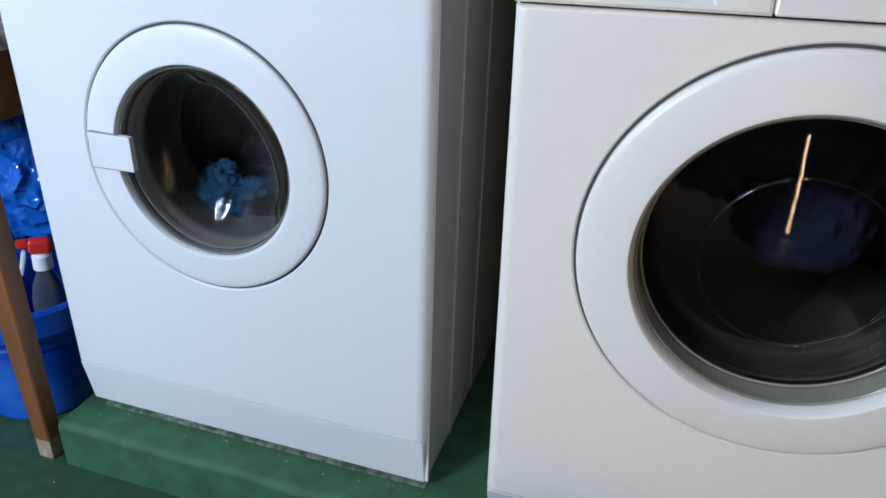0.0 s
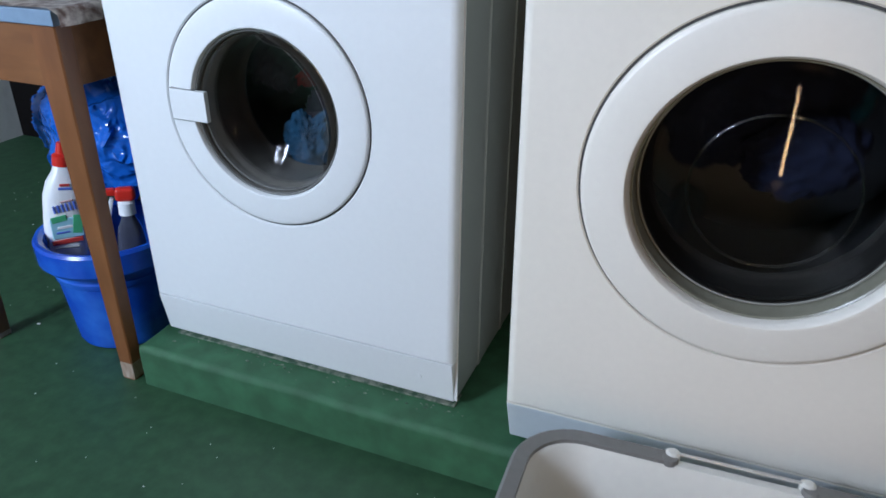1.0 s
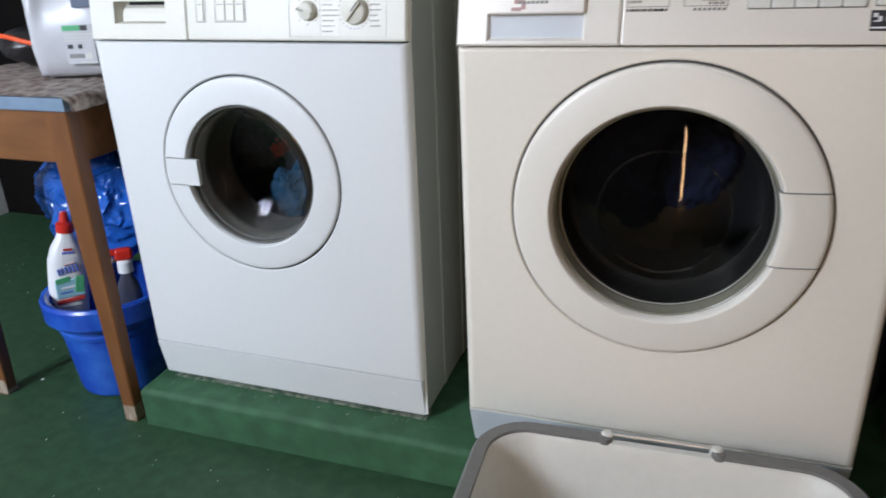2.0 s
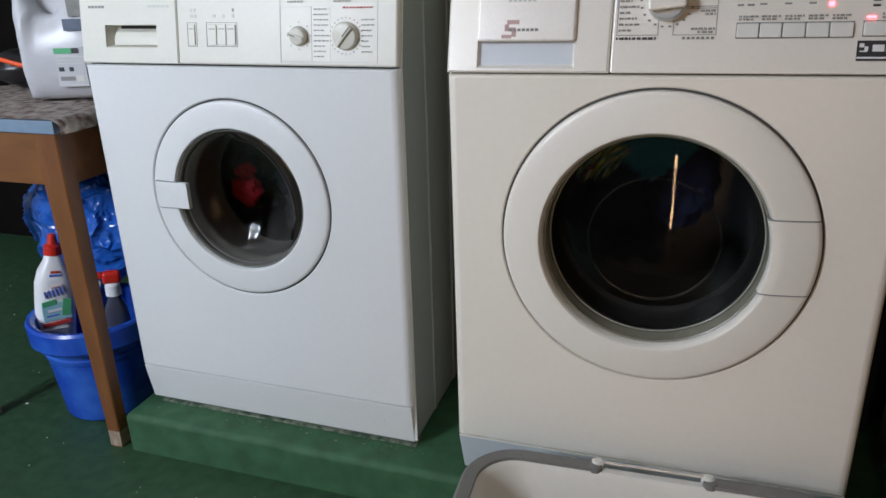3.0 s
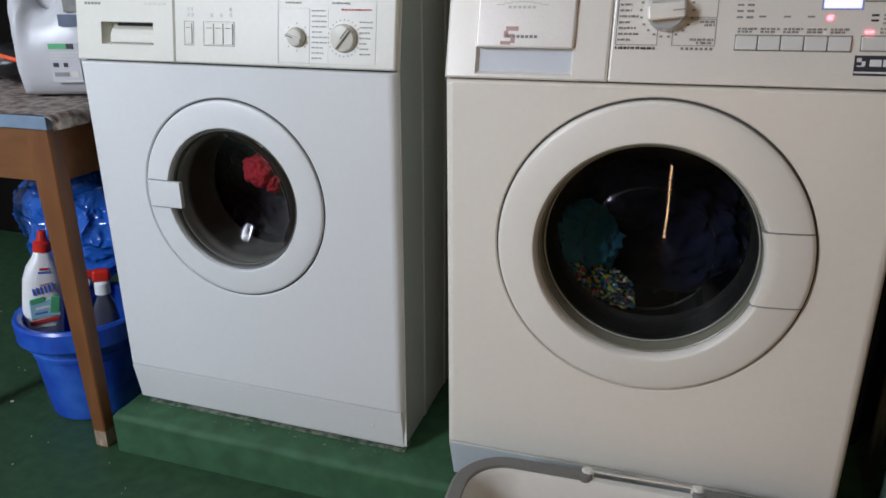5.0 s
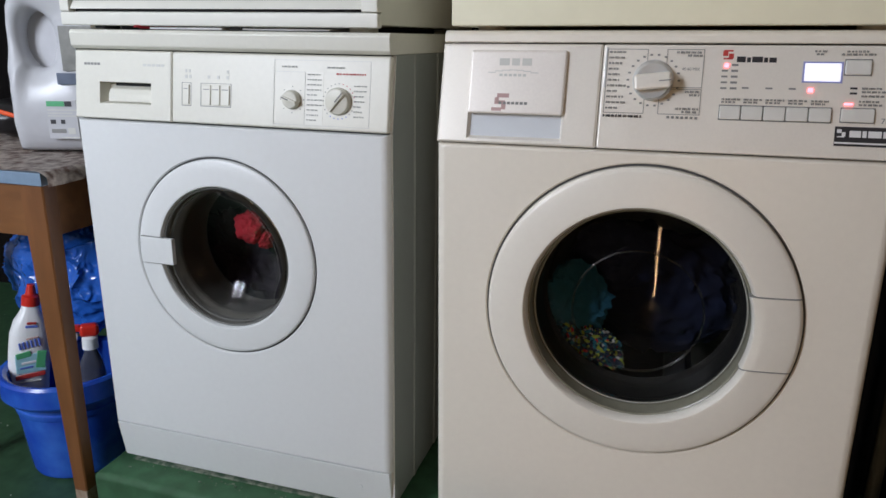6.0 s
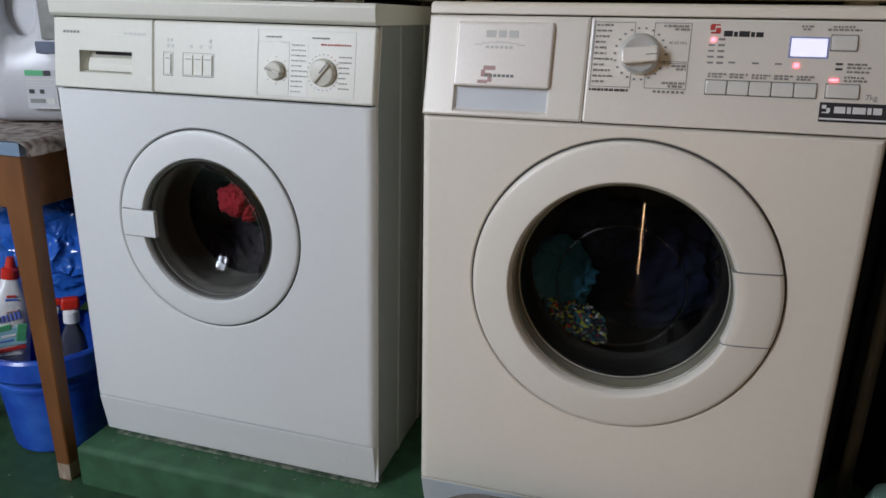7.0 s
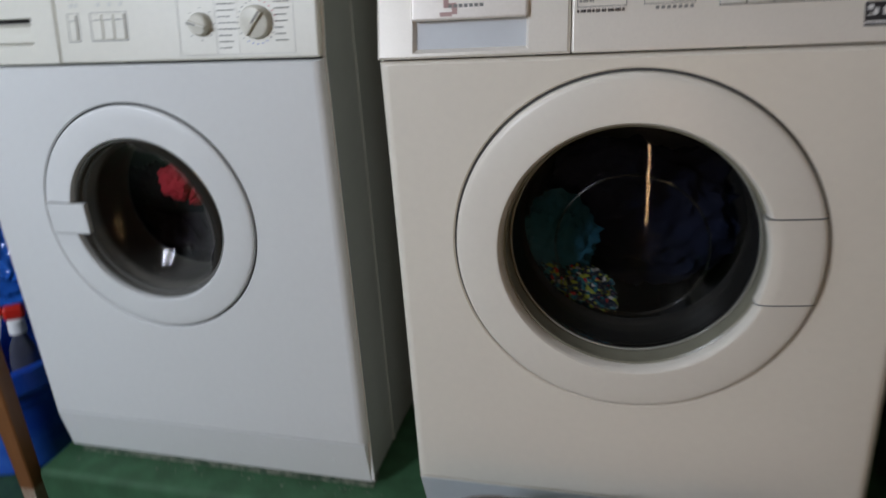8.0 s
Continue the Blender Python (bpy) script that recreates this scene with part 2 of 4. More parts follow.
def weighted(ob):
    """Normals weighted by face area, so that flat faces between rounded edges shade flat."""
    ob.modifiers.new("weighted_normal", "WEIGHTED_NORMAL").keep_sharp = True
    return ob


def part(name, bm, material, parent, label="", angle=35):
    ob = weighted(new(name, finish(name, bm, material, angle)))
    ob.parent = parent
    return tagged(ob, label) if label else ob


def thing(name, label, category, m=None, group="", kind=""):
    ob = new(name)
    ob.empty_display_size = 0.1
    if m is not None:
        ob.matrix_basis = m
    return tagged(ob, label, category, group, kind)


def box(x0, x1, y0, y1, z0, z1, bevel=0.0, seg=2, bm=None):
    own = bmesh.new()
    bmesh.ops.create_cube(own, size=1)
    for v in own.verts:
        v.co = Vector((x0 + (v.co.x + 0.5) * (x1 - x0), y0 + (v.co.y + 0.5) * (y1 - y0), z0 + (v.co.z + 0.5) * (z1 - z0)))
    if bevel:
        bmesh.ops.bevel(own, geom=own.edges[:], offset=bevel, segments=seg, profile=0.5, affect="EDGES")
    return own if bm is None else join(bm, own)


def join(bm, other):
    me = bpy.data.meshes.new("tmp")
    other.to_mesh(me)
    other.free()
    bm.from_mesh(me)
    bpy.data.meshes.remove(me)
    return bm


def lathe(profile, cx=0.0, cz=0.0, seg=96, axis="y", closed=False, bm=None):
    """Turns (radius, along) round the y axis at (cx, cz), or round z."""
    bm = bm or bmesh.new()
    rings = []
    for r, a in profile:
        ring = []
        for k in range(seg):
            c, s = math.cos(2 * math.pi * k / seg), math.sin(2 * math.pi * k / seg)
            ring.append(bm.verts.new((cx + r * c, a, cz + r * s) if axis == "y" else (cx + r * c, cz + r * s, a)))
        rings.append(ring)
    pairs = list(zip(rings, rings[1:]))
    if closed:
        pairs.append((rings[-1], rings[0]))
    for p, q in pairs:
        for k in range(seg):
            j = (k + 1) % seg
            bm.faces.new((p[k], p[j], q[j], q[k]))
    if not closed:
        for ring in (rings[0], rings[-1]):
            if (ring[0].co - ring[seg // 2].co).length < 0.02:
                bm.faces.new(ring)
    return bm


def prism(profile, x0, x1, bevel=0.0, seg=2):
    """A (y, z) outline drawn out along x."""
    bm = bmesh.new()
    a = [bm.verts.new((x0, y, z)) for y, z in profile]
    b = [bm.verts.new((x1, y, z)) for y, z in profile]
    n = len(profile)
    bm.faces.new(a)
    bm.faces.new(b[::-1])
    for k in range(n):
        bm.faces.new((a[k], b[k], b[(k + 1) % n], a[(k + 1) % n]))
    bmesh.ops.recalc_face_normals(bm, faces=bm.faces)
    if bevel:
        bmesh.ops.bevel(bm, geom=bm.edges[:], offset=bevel, segments=seg, profile=0.5, affect="EDGES")
    return bm


def plate_round_hole(x0, x1, z0, z1, cx, cz, rad, edge=0.008, lip=0.014, edge_z=None):
    """A front sheet in the plane y = 0 with rolled edges and a round hole with a lip."""
    bm = bmesh.new()
    mx, mz, hx, hz = (x0 + x1) / 2, (z0 + z1) / 2, (x1 - x0) / 2, (z1 - z0) / 2
    angles = [2 * math.pi * k / 96 for k in range(96)]
    angles += [math.atan2(z - cz, x - cx) % (2 * math.pi) for x in (x0, x1) for z in (z0, z1)]
    angles = sorted(set(round(a, 5) for a in angles))
    outer = []
    for a in angles:
        c, s = math.cos(a), math.sin(a)
        k = min(((x1 if c > 0 else x0) - cx) / c if abs(c) > 1e-6 else 9, ((z1 if s > 0 else z0) - cz) / s if abs(s) > 1e-6 else 9)
        outer.append((cx + k * c, cz + k * s))
    loops = [[(cx + r * math.cos(a), y, cz + r * math.sin(a)) for a in angles]
             for r, y in ((rad, lip), (rad, 0.002), (rad + 0.002, 0.0))]
    for k in range(-1, 5):
        w = max(k, 0) / 4 * math.pi / 2
        inset, y = edge * (1 - math.sin(w)), edge * (1 - math.cos(w))
        inset = inset * 1.12 if k < 0 else inset
        inset_z = inset * (edge_z or edge) / edge
        loops.append([(mx + (x - mx) * (hx - inset) / hx, y, mz + (z - mz) * (hz - inset_z) / hz) for x, z in outer])
    loops.append([(x, edge + 0.002, z) for x, z in outer])
    rows = [[bm.verts.new(p) for p in loop] for loop in loops]
    for p, q in zip(rows, rows[1:]):
        for k in range(len(angles)):
            j = (k + 1) % len(angles)
            bm.faces.new((p[k], p[j], q[j], q[k]))
    return bm


def plate_pocket(x0, x1, z0, z1, px0, px1, pz0, pz1, depth, back, edge=0.003):
    """A slab in front of y = back whose face (y = 0) has a rectangular pocket."""
    bm = bmesh.new()
    def loop(ax0, ax1, az0, az1, y):
        return [bm.verts.new(p) for p in ((ax0, y, az0), (ax1, y, az0), (ax1, y, az1), (ax0, y, az1))]
    rows = [loop(px0 + 0.003, px1 - 0.003, pz0 + 0.003, pz1 - 0.001, depth), loop(px0, px1, pz0, pz1, 0.002), loop(px0 - 0.001, px1 + 0.001, pz0 - 0.001, pz1 + 0.001, 0.0),
            loop(x0 + edge, x1 - edge, z0 + edge, z1 - edge, 0.0), loop(x0, x1, z0, z1, edge), loop(x0, x1, z0, z1, back)]
    bm.faces.new(rows[0])
    bm.faces.new(rows[-1])
    for p, q in zip(rows, rows[1:]):
        for k in range(4):
            j = (k + 1) % 4
            bm.faces.new((p[k], p[j], q[j], q[k]))
    return bm


def lean(bm, k, z0):
    for v in bm.verts:
        v.co.y += (v.co.z - z0) * k
    return bm


def moved(bm, m):
    bm.transform(m)
    return bm


def crumple(rx, ry, rz, seed, rough=0.35, freq=2.2, sub=4, ridge=0.5):
    """A crumpled lump of cloth or film with folds."""
    bm = bmesh.new()
    bmesh.ops.create_icosphere(bm, subdivisions=sub, radius=1)
    off = Vector((seed * 7.3, seed * 3.1, seed * 1.7))
    for v in bm.verts:
        p = v.co.normalized()
        n = noise.fractal(p * freq + off, 1.0, 2.1, 5)
        f = 1 - abs(noise.noise(p * freq * 1.9 + off * 2)) * 2
        q = p * (1 + rough * n + ridge * rough * f * f)
        v.co = Vector((q.x * rx, q.y * ry, q.z * rz))
    return bm


def letters(name, text, size, m, material, parent):
    cu = bpy.data.curves.new(name, "FONT")
    cu.body, cu.size, cu.extrude = text, size, 0.0002
    tmp = new("tmp_text", cu)
    me = bpy.data.meshes.new_from_object(tmp.evaluated_get(bpy.context.evaluated_depsgraph_get()))
    bpy.data.objects.remove(tmp)
    me.materials.clear()
    me.materials.append(material)
    ob = new(name, me)
    ob.parent, ob.matrix_basis = parent, m
    return ob


# ---- structure ----
FLOOR = -0.087
def structure(name, bm, material, label, category, angle=35):
    return tagged(weighted(new(name, finish(name, bm, material, angle))), label, category, kind="structure")


structure("floor", box(-1.75, 2.6, -2.45, 1.2, FLOOR - 0.1, FLOOR), GREEN, "dark green painted concrete floor with worn specks", "floor")
bm = box(-0.026, 1.75, -0.052, 0.80, FLOOR - 0.02, 0.0, 0.014, 5)
bmesh.ops.subdivide_edges(bm, edges=[e for e in bm.edges if e.calc_length() > 0.3], cuts=40, use_grid_fill=True)
for v in bm.verts:
    v.co += 0.0022 * noise.noise_vector(v.co * 11) if v.co.z > FLOOR else Vector()
structure("plinth", bm, GREEN_PLINTH, "low green painted concrete plinth carrying the two washers", "plinth")
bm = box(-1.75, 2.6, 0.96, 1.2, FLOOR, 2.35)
structure("wall_back", bm, WALL_DARK, "near-black wall behind the machines", "wall")
structure("wall_right", box(2.45, 2.6, -2.45, 0.96, FLOOR, 2.35), WALL_UNLIT, "plain unseen plaster wall, coloured dark for an unlit room", "wall")
bm = box(-1.53, -1.15, -2.45, -2.30, FLOOR, 2.35)
box(-1.15, -0.55, -2.45, -2.30, FLOOR, 1.18, bm=bm)
box(-1.15, -0.55, -2.45, -2.30, 2.06, 2.35, bm=bm)
box(-0.55, 1.19, -2.45, -2.30, FLOOR, 2.35, bm=bm)
box(1.25, 2.45, -2.45, -2.30, FLOOR, 2.35, bm=bm)
box(1.19, 1.25, -2.45, -2.30, 1.27, 2.35, bm=bm)
structure("wall_front", bm, WALL_UNLIT, "unseen plaster wall, coloured dark as if unlit, with a high window and a narrow door gap", "wall")
structure("wall_left", box(-1.70, -1.53, -2.45, 0.96, FLOOR, 2.35), WALL, "pale grey plaster wall", "wall")
win = thing("window_1", "high window of two tall panes with a wide mullion", "window", pose(-0.85, -2.33, 1.62), kind="structure")
for x, wd in ((-0.275, 0.025), (0.0, 0.128), (0.275, 0.025)):
    part("window_frame", box(x - wd, x + wd, -0.02, 0.02, -0.438, 0.438, 0.002), BOTTLE, win)
for z in (-0.434, 0.434):
    for x0, x1 in ((-0.249, -0.129), (0.129, 0.249)):
        part("window_rail", box(x0, x1, -0.02, 0.02, z - 0.004, z + 0.004, 0.001), BOTTLE, win)
structure("ceiling", box(-1.75, 2.6, -2.45, 1.2, 2.35, 2.45), CEIL, "off-white painted ceiling", "ceiling")
ground = structure("ground", box(-40, 40, -60, -2.45, FLOOR - 0.15, FLOOR - 0.02), mat("yard_concrete", (0.30, 0.30, 0.28), 0.9, vary=0.2, grain=8), "pale concrete yard outside the window", "ground")


# ---- washing machines ----
def tumble(c, r_wall, r_mouth, y0, y1, machine):
    """The steel drum with its three paddles, turning on the machine's y axis."""
    bm = lathe([(r_mouth, 0.0), (r_mouth + 0.006, -0.006), (r_wall - 0.02, 0.0), (r_wall, 0.02), (r_wall, y1 - y0), (0.005, y1 - y0 + 0.01)], 0, 0, 72)
    for k in range(3):
        own = box(-0.022, 0.022, 0.03, y1 - y0 - 0.01, r_wall - 0.05, r_wall, 0.01)
        moved(own, pose(0, 0, 0, 0, 120 * k + 40, 0))
        join(bm, own)
    ob = part("drum", bm, STEEL, machine, "perforated stainless steel drum, darkness of its inside put into the colour")
    ob.matrix_basis = pose(c[0], y0, c[1])
    return ob


def line(x0, x1, z, h, material, parent, k, zl, y=-0.0010):
    """One printed line of words too small to read, as separate short bars."""
    rnd = random.Random(round((x0 + z * 7) * 1e5))
    bm, x = bmesh.new(), x0
    while x < x1 - 0.0012:
        wd = min(rnd.uniform(0.0022, 0.0068), x1 - x)
        n = max(2, int(wd / 0.0013))
        for q in range(n):
            a = x + wd * q / n
            top = h / 2 * rnd.choice((1.0, 1.0, 1.25))
            box(a, a + wd / n * rnd.uniform(0.62, 0.9), y, y + 0.0006, z - h / 2, z + top, bm=bm)
        x += wd + rnd.uniform(0.0009, 0.0016)
    return part("lettering_line", lean(bm, k, zl), material, parent)


def bar(name, x0, x1, z0, z1, material, parent, k, zl, y=-0.0004, thick=0.0006, label=""):
    return part(name, lean(box(x0, x1, y, y + thick, z0, z1), k, zl), material, parent, label)


CREASES = (0.127, 0.252)


def washer_a():
    w = thing("washing_machine", "white front-loading washing machine with square door catch on green plinth", "washing machine", pose(0.2985, 0, 0), "washing machines")
    X, D, c = 0.2985, 0.56, (-0.0130, 0.4665)
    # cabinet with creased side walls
    part("side_panel", box(-X, -X + 0.002, 0.018, D - 0.0035, 0.012, 0.818), ENAMEL_A_SHADED, w)
    # each crease steps out over a few millimetres and runs back slowly
    outline_xy = [(X - 0.0024, 0.0165), (X - 0.0020, 0.018)]
    for y in CREASES:
        outline_xy += [(X - 0.0022, y - 0.004), (X - 0.0020, y - 0.0014), (X - 0.0004, y + 0.0002), (X + 0.0003, y + 0.0014), (X + 0.0001, y + 0.004), (X - 0.0018, y + 0.020)]
    outline_xy += [(X - 0.0020, D - 0.0035), (X - 0.008, D - 0.0035), (X - 0.008, 0.0165)]
    bm = bmesh.new()
    rows = [[bm.verts.new((x, y + (0.018 if z > 0.8 and y < 0.05 else 0.0), z)) for x, y in outline_xy] for z in (0.012, 0.70, 0.818)]
    for low, high in zip(rows, rows[1:]):
        for a in range(len(outline_xy)):
            b = (a + 1) % len(outline_xy)
            bm.faces.new((low[a], low[b], high[b], high[a]))
    bm.faces.new(rows[0])
    bm.faces.new(rows[-1])
    part("side_panel", bm, ENAMEL_A_SHADED, w, "enamelled side wall with vertical creases, shade darkened into its colour", 70)
    part("back_panel", box(-X, X, D - 0.003, D, 0.012, 0.818), ENAMEL_A_SHADED, w)
    part("base_tray", box(-X + 0.003, X - 0.007, 0.052, D - 0.004, 0.012, 0.02), ENAMEL_A_SHADED, w)
    part("front_panel", plate_round_hole(-X, X, 0.094, 0.698, c[0], c[1], 0.1795, 0.012, edge_z=0.003), ENAMEL_A, w)
    part("front_seam", box(X - 0.0030, X + 0.0022, 0.0142, 0.0168, 0.014, 0.6995, 0.0009), PRINT_WHITE, w)
    part("front_seam", lean(box(X - 0.0030, X + 0.0022, 0.0142, 0.0168, 0.70, 0.818, 0.0009), 0.018 / 0.118, 0.70), PRINT_WHITE, w)
    part("inner_shell", lathe([(0.18, 0.016), (0.222, 0.018)], c[0], c[1], 64), DARK, w)
    kick = part("kick_panel", prism([(0.0015, 0.0925), (0.015, 0.010), (0.045, 0.008), (0.05, 0.0925)], -X + 0.003, X - 0.0032, 0.0025), ENAMEL_A, w)
    part("screw_cover", moved(lathe([(0.0003, -0.0006), (0.004, -0.0006), (0.005, 0.003)], 0, 0, 16), pose(0.235, 0.0075, 0.052)), ENAMEL_A, kick)
    for x in (-0.25, 0.25):
        for y in (0.07, 0.5):
            part("foot", lathe([(0.0005, 0.0), (0.022, 0.0), (0.022, 0.006), (0.012, 0.007), (0.012, 0.014), (0.0005, 0.014)], x, y, 20, "z"), DARK, w)
    # control panel, leaning back
    k, z0 = 0.018 / 0.118, 0.70
    dr = part("detergent_drawer", lean(plate_pocket(-X, -0.0975, 0.701, 0.8165, -0.2445, -0.1395, 0.728, 0.763, 0.022, 0.06, 0.002), k, z0), PLASTIC_A, w)
    grip = part("drawer_grip", lean(prism([(0.004, 0.730), (0.004, 0.742), (0.008, 0.752), (0.020, 0.756), (0.020, 0.730)], -0.231, -0.141, 0.002), k, z0), PLASTIC_A, dr)
    bar("grip_slot", -0.228, -0.143, 0.7565, 0.7615, DARK, dr, k, z0, 0.0195)
    for x0, x1, dark in ((-0.278, -0.243, True), (-0.110 - 0.045, -0.110, False)):
        n = 5
        for j in range(n):
            w0 = (x1 - x0) / n
            bar("lettering_bar", x0 + j * w0, x0 + (j + 0.78) * w0, 0.7915, 0.7955, PRINT if dark else PRINT_LIGHT, dr, k, z0)
    cp = part("control_panel", lean(box(-0.0965, X, 0.0, 0.0138, 0.701, 0.8165, 0.004, 3), k, z0), PLASTIC_A, w)
    def button(x0, x1):
        x0, x1 = x0 - 0.0115, x1 - 0.0115
        b = part("push_button", lean(box(x0 + 0.001, x1 - 0.001, -0.0022, 0.005, 0.7325, 0.7645, 0.0008), k, z0), PLASTIC_A, cp)
        bar("button_mark", x0 + 0.003, x1 - 0.003, 0.757, 0.7582, PRINT, b, k, z0, -0.0027)
    def bezel(x0, x1):
        for a in ((x0, x0 + 0.0009, 0.7305, 0.7672), (x1 - 0.0009, x1, 0.7305, 0.7672), (x0, x1, 0.7296, 0.7307), (x0, x1, 0.7668, 0.7675)):
            bar("button_bezel", *a, PRINT, cp, k, z0)
    bezel(-0.0765, -0.0580)
    button(-0.0625, -0.0490)
    bezel(-0.0395, 0.0190)
    for j in range(3):
        button(-0.0250 + j * 0.018, -0.0075 + j * 0.018)
    for x in (-0.068, -0.060, -0.024, -0.006, 0.012):
        bar("symbol_bar", x - 0.0025, x + 0.0025, 0.7745, 0.7800, PRINT_LIGHT, cp, k, z0)
    for x in (-0.068, -0.061, 0.012, 0.0125):
        bar("symbol_bar", x - 0.0018, x + 0.0018, 0.784, 0.789, PRINT_LIGHT, cp, k, z0)
    # the printed field with its thin outline
    def outline(x0, x1, z_0, z_1, t=0.0008):
        for a in ((x0, x1, z_1 - t, z_1), (x0, x1, z_0, z_0 + t), (x0, x0 + t, z_0, z_1), (x1 - t, x1, z_0, z_1)):
            bar("print_line", *a, PRINT_LIGHT, cp, k, z0)
    outline(0.098, 0.266, 0.7075, 0.8085)
    outline(0.098, 0.154, 0.7075, 0.7905)
    bar("print_field", 0.155, 0.186, 0.709, 0.790, FIELD_A, cp, k, z0, -0.0003)
    rnd = random.Random(5)
    for j in range(10):
        z = 0.7865 - j * 0.0078
        x1 = 0.158 + rnd.uniform(0.011, 0.021)
        line(0.158, x1 + 0.006, z, 0.0018, PRINT_FAINT, cp, k, z0)
        if 1 < j < 9:
            line(0.239, 0.241 + rnd.uniform(0.010, 0.020), z, 0.0018, PRINT_FAINT, cp, k, z0)
    line(0.112, 0.141, 0.7978, 0.0024, PRINT_FAINT, cp, k, z0)
    line(0.192, 0.224, 0.7978, 0.0024, PRINT_FAINT, cp, k, z0)
    line(0.208, 0.258, 0.7885, 0.0024, PRINT_RED, cp, k, z0)
    for kx, r, ticks in ((0.1315, 0.0150, 8), (0.2130, 0.0215, 24)):
        y = (0.747 - z0) * k
        kn = part("knob", lathe([(r, y), (r, y - 0.004), (r * 0.93, y - 0.006), (r * 0.9, y - 0.009), (r * 0.8, y - 0.0105), (0.0005, y - 0.011)], kx, 0.747, 48), PLASTIC_A, cp)
        part("knob_ridge", moved(box(-r * 0.16, r * 0.16, -0.0150, -0.009, -r * 0.86, r * 0.9, 0.0012), pose(kx, y, 0.747, 0, 42 if r > 0.02 else -70, 0)), PLASTIC_A, kn)
        part("knob_pointer", moved(box(-0.0010, 0.0010, -0.0154, -0.0148, 0, r * 0.85), pose(kx, y, 0.747, 0, 42 if r > 0.02 else -70, 0)), PRINT, kn)
        for j in range(ticks):
            a = 2 * math.pi * j / ticks
            q = r + 0.0055
            bar("dial_mark", kx + q * math.sin(a) - 0.0008, kx + q * math.sin(a) + 0.0008, 0.747 + q * math.cos(a) - 0.0008, 0.747 + q * math.cos(a) + 0.0008,
                (PRINT_RED if 0 < a < 1.7 else PRINT_BLUE if a > 2.6 and a < 3.7 else PRINT) if r > 0.02 else PRINT, cp, k, z0)
    # lid, flaring forward at the top
    part("lid", prism([(0.017, 0.8185), (0.010, 0.8240), (0.009, 0.846), (0.013, 0.851), (D, 0.851), (D, 0.8185)], -X - 0.001, X + 0.001, 0.002, 3), PLASTIC_A, w)
    # porthole door
    door = part("door_ring", lathe([(0.1760, 0.012), (0.1760, 0.0006), (0.1755, -0.0008), (0.1742, -0.0022), (0.1715, -0.0034), (0.1600, -0.0048), (0.1330, -0.0066), (0.1300, -0.0058),
                             (0.1278, -0.002), (0.1268, 0.012), (0.160, 0.014)], c[0], c[1], 128, closed=True), ENAMEL_A, w)
    part("door_gap", lathe([(0.1764, 0.0036), (0.1793, 0.0036)], c[0], c[1], 96), GAP_GREY, w)
    part("handle_gap", box(-0.1790, -0.1330, -0.0098, -0.002, 0.4452, 0.4957, 0.0006, 1), PRINT, door)
    part("door_handle", box(-0.1785, -0.1115, -0.0116, -0.002, 0.4465, 0.4945, 0.0014, 3), ENAMEL_A, door)
    part("rim_trim", lathe([(0.1272, 0.001), (0.1258, -0.0005), (0.1240, 0.001), (0.1235, 0.006), (0.1272, 0.010)], c[0], c[1], 96, closed=True), RIM_GLOSS, door, "thin dark grey rim round the glass")
    g = [(0.1172, 0.0345), (0.1140, 0.0372), (0.1070, 0.0420)]
    g += [(r, 0.0740 - 0.20 + math.sqrt(0.04 - r * r)) for r in (0.098, 0.090, 0.082, 0.074, 0.066, 0.058, 0.050, 0.042, 0.034, 0.026, 0.018, 0.010, 0.0005)]
    part("glass_rim", lathe([(0.1236, 0.0125), (0.1232, 0.0105), (0.1218, 0.0098), (0.1206, 0.0115), (0.1206, 0.0200)], c[0], c[1], 96), RIM_GLOSS, door, "glossy grey rim of the glass")
    gl = part("porthole_glass", lathe(g + [(r * 0.985 + 0.0002, y + 0.005) for r, y in g[::-1]], c[0], c[1], 96), GLASS_A, door, "deep clear glass bowl")
    gl.visible_shadow = False
    part("gasket", lathe([(0.1290, 0.004), (0.1250, 0.009), (0.1240, 0.012), (0.1185, 0.037), (0.1178, 0.046), (0.1180, 0.056), (0.1180, 0.090), (0.1190, 0.100), (0.1150, 0.112), (0.1200, 0.118), (0.15, 0.118)], c[0], c[1], 96), RUBBER, w, "grey rubber door seal")
    return w, tumble(c, 0.235, 0.122, 0.125, 0.46, w)


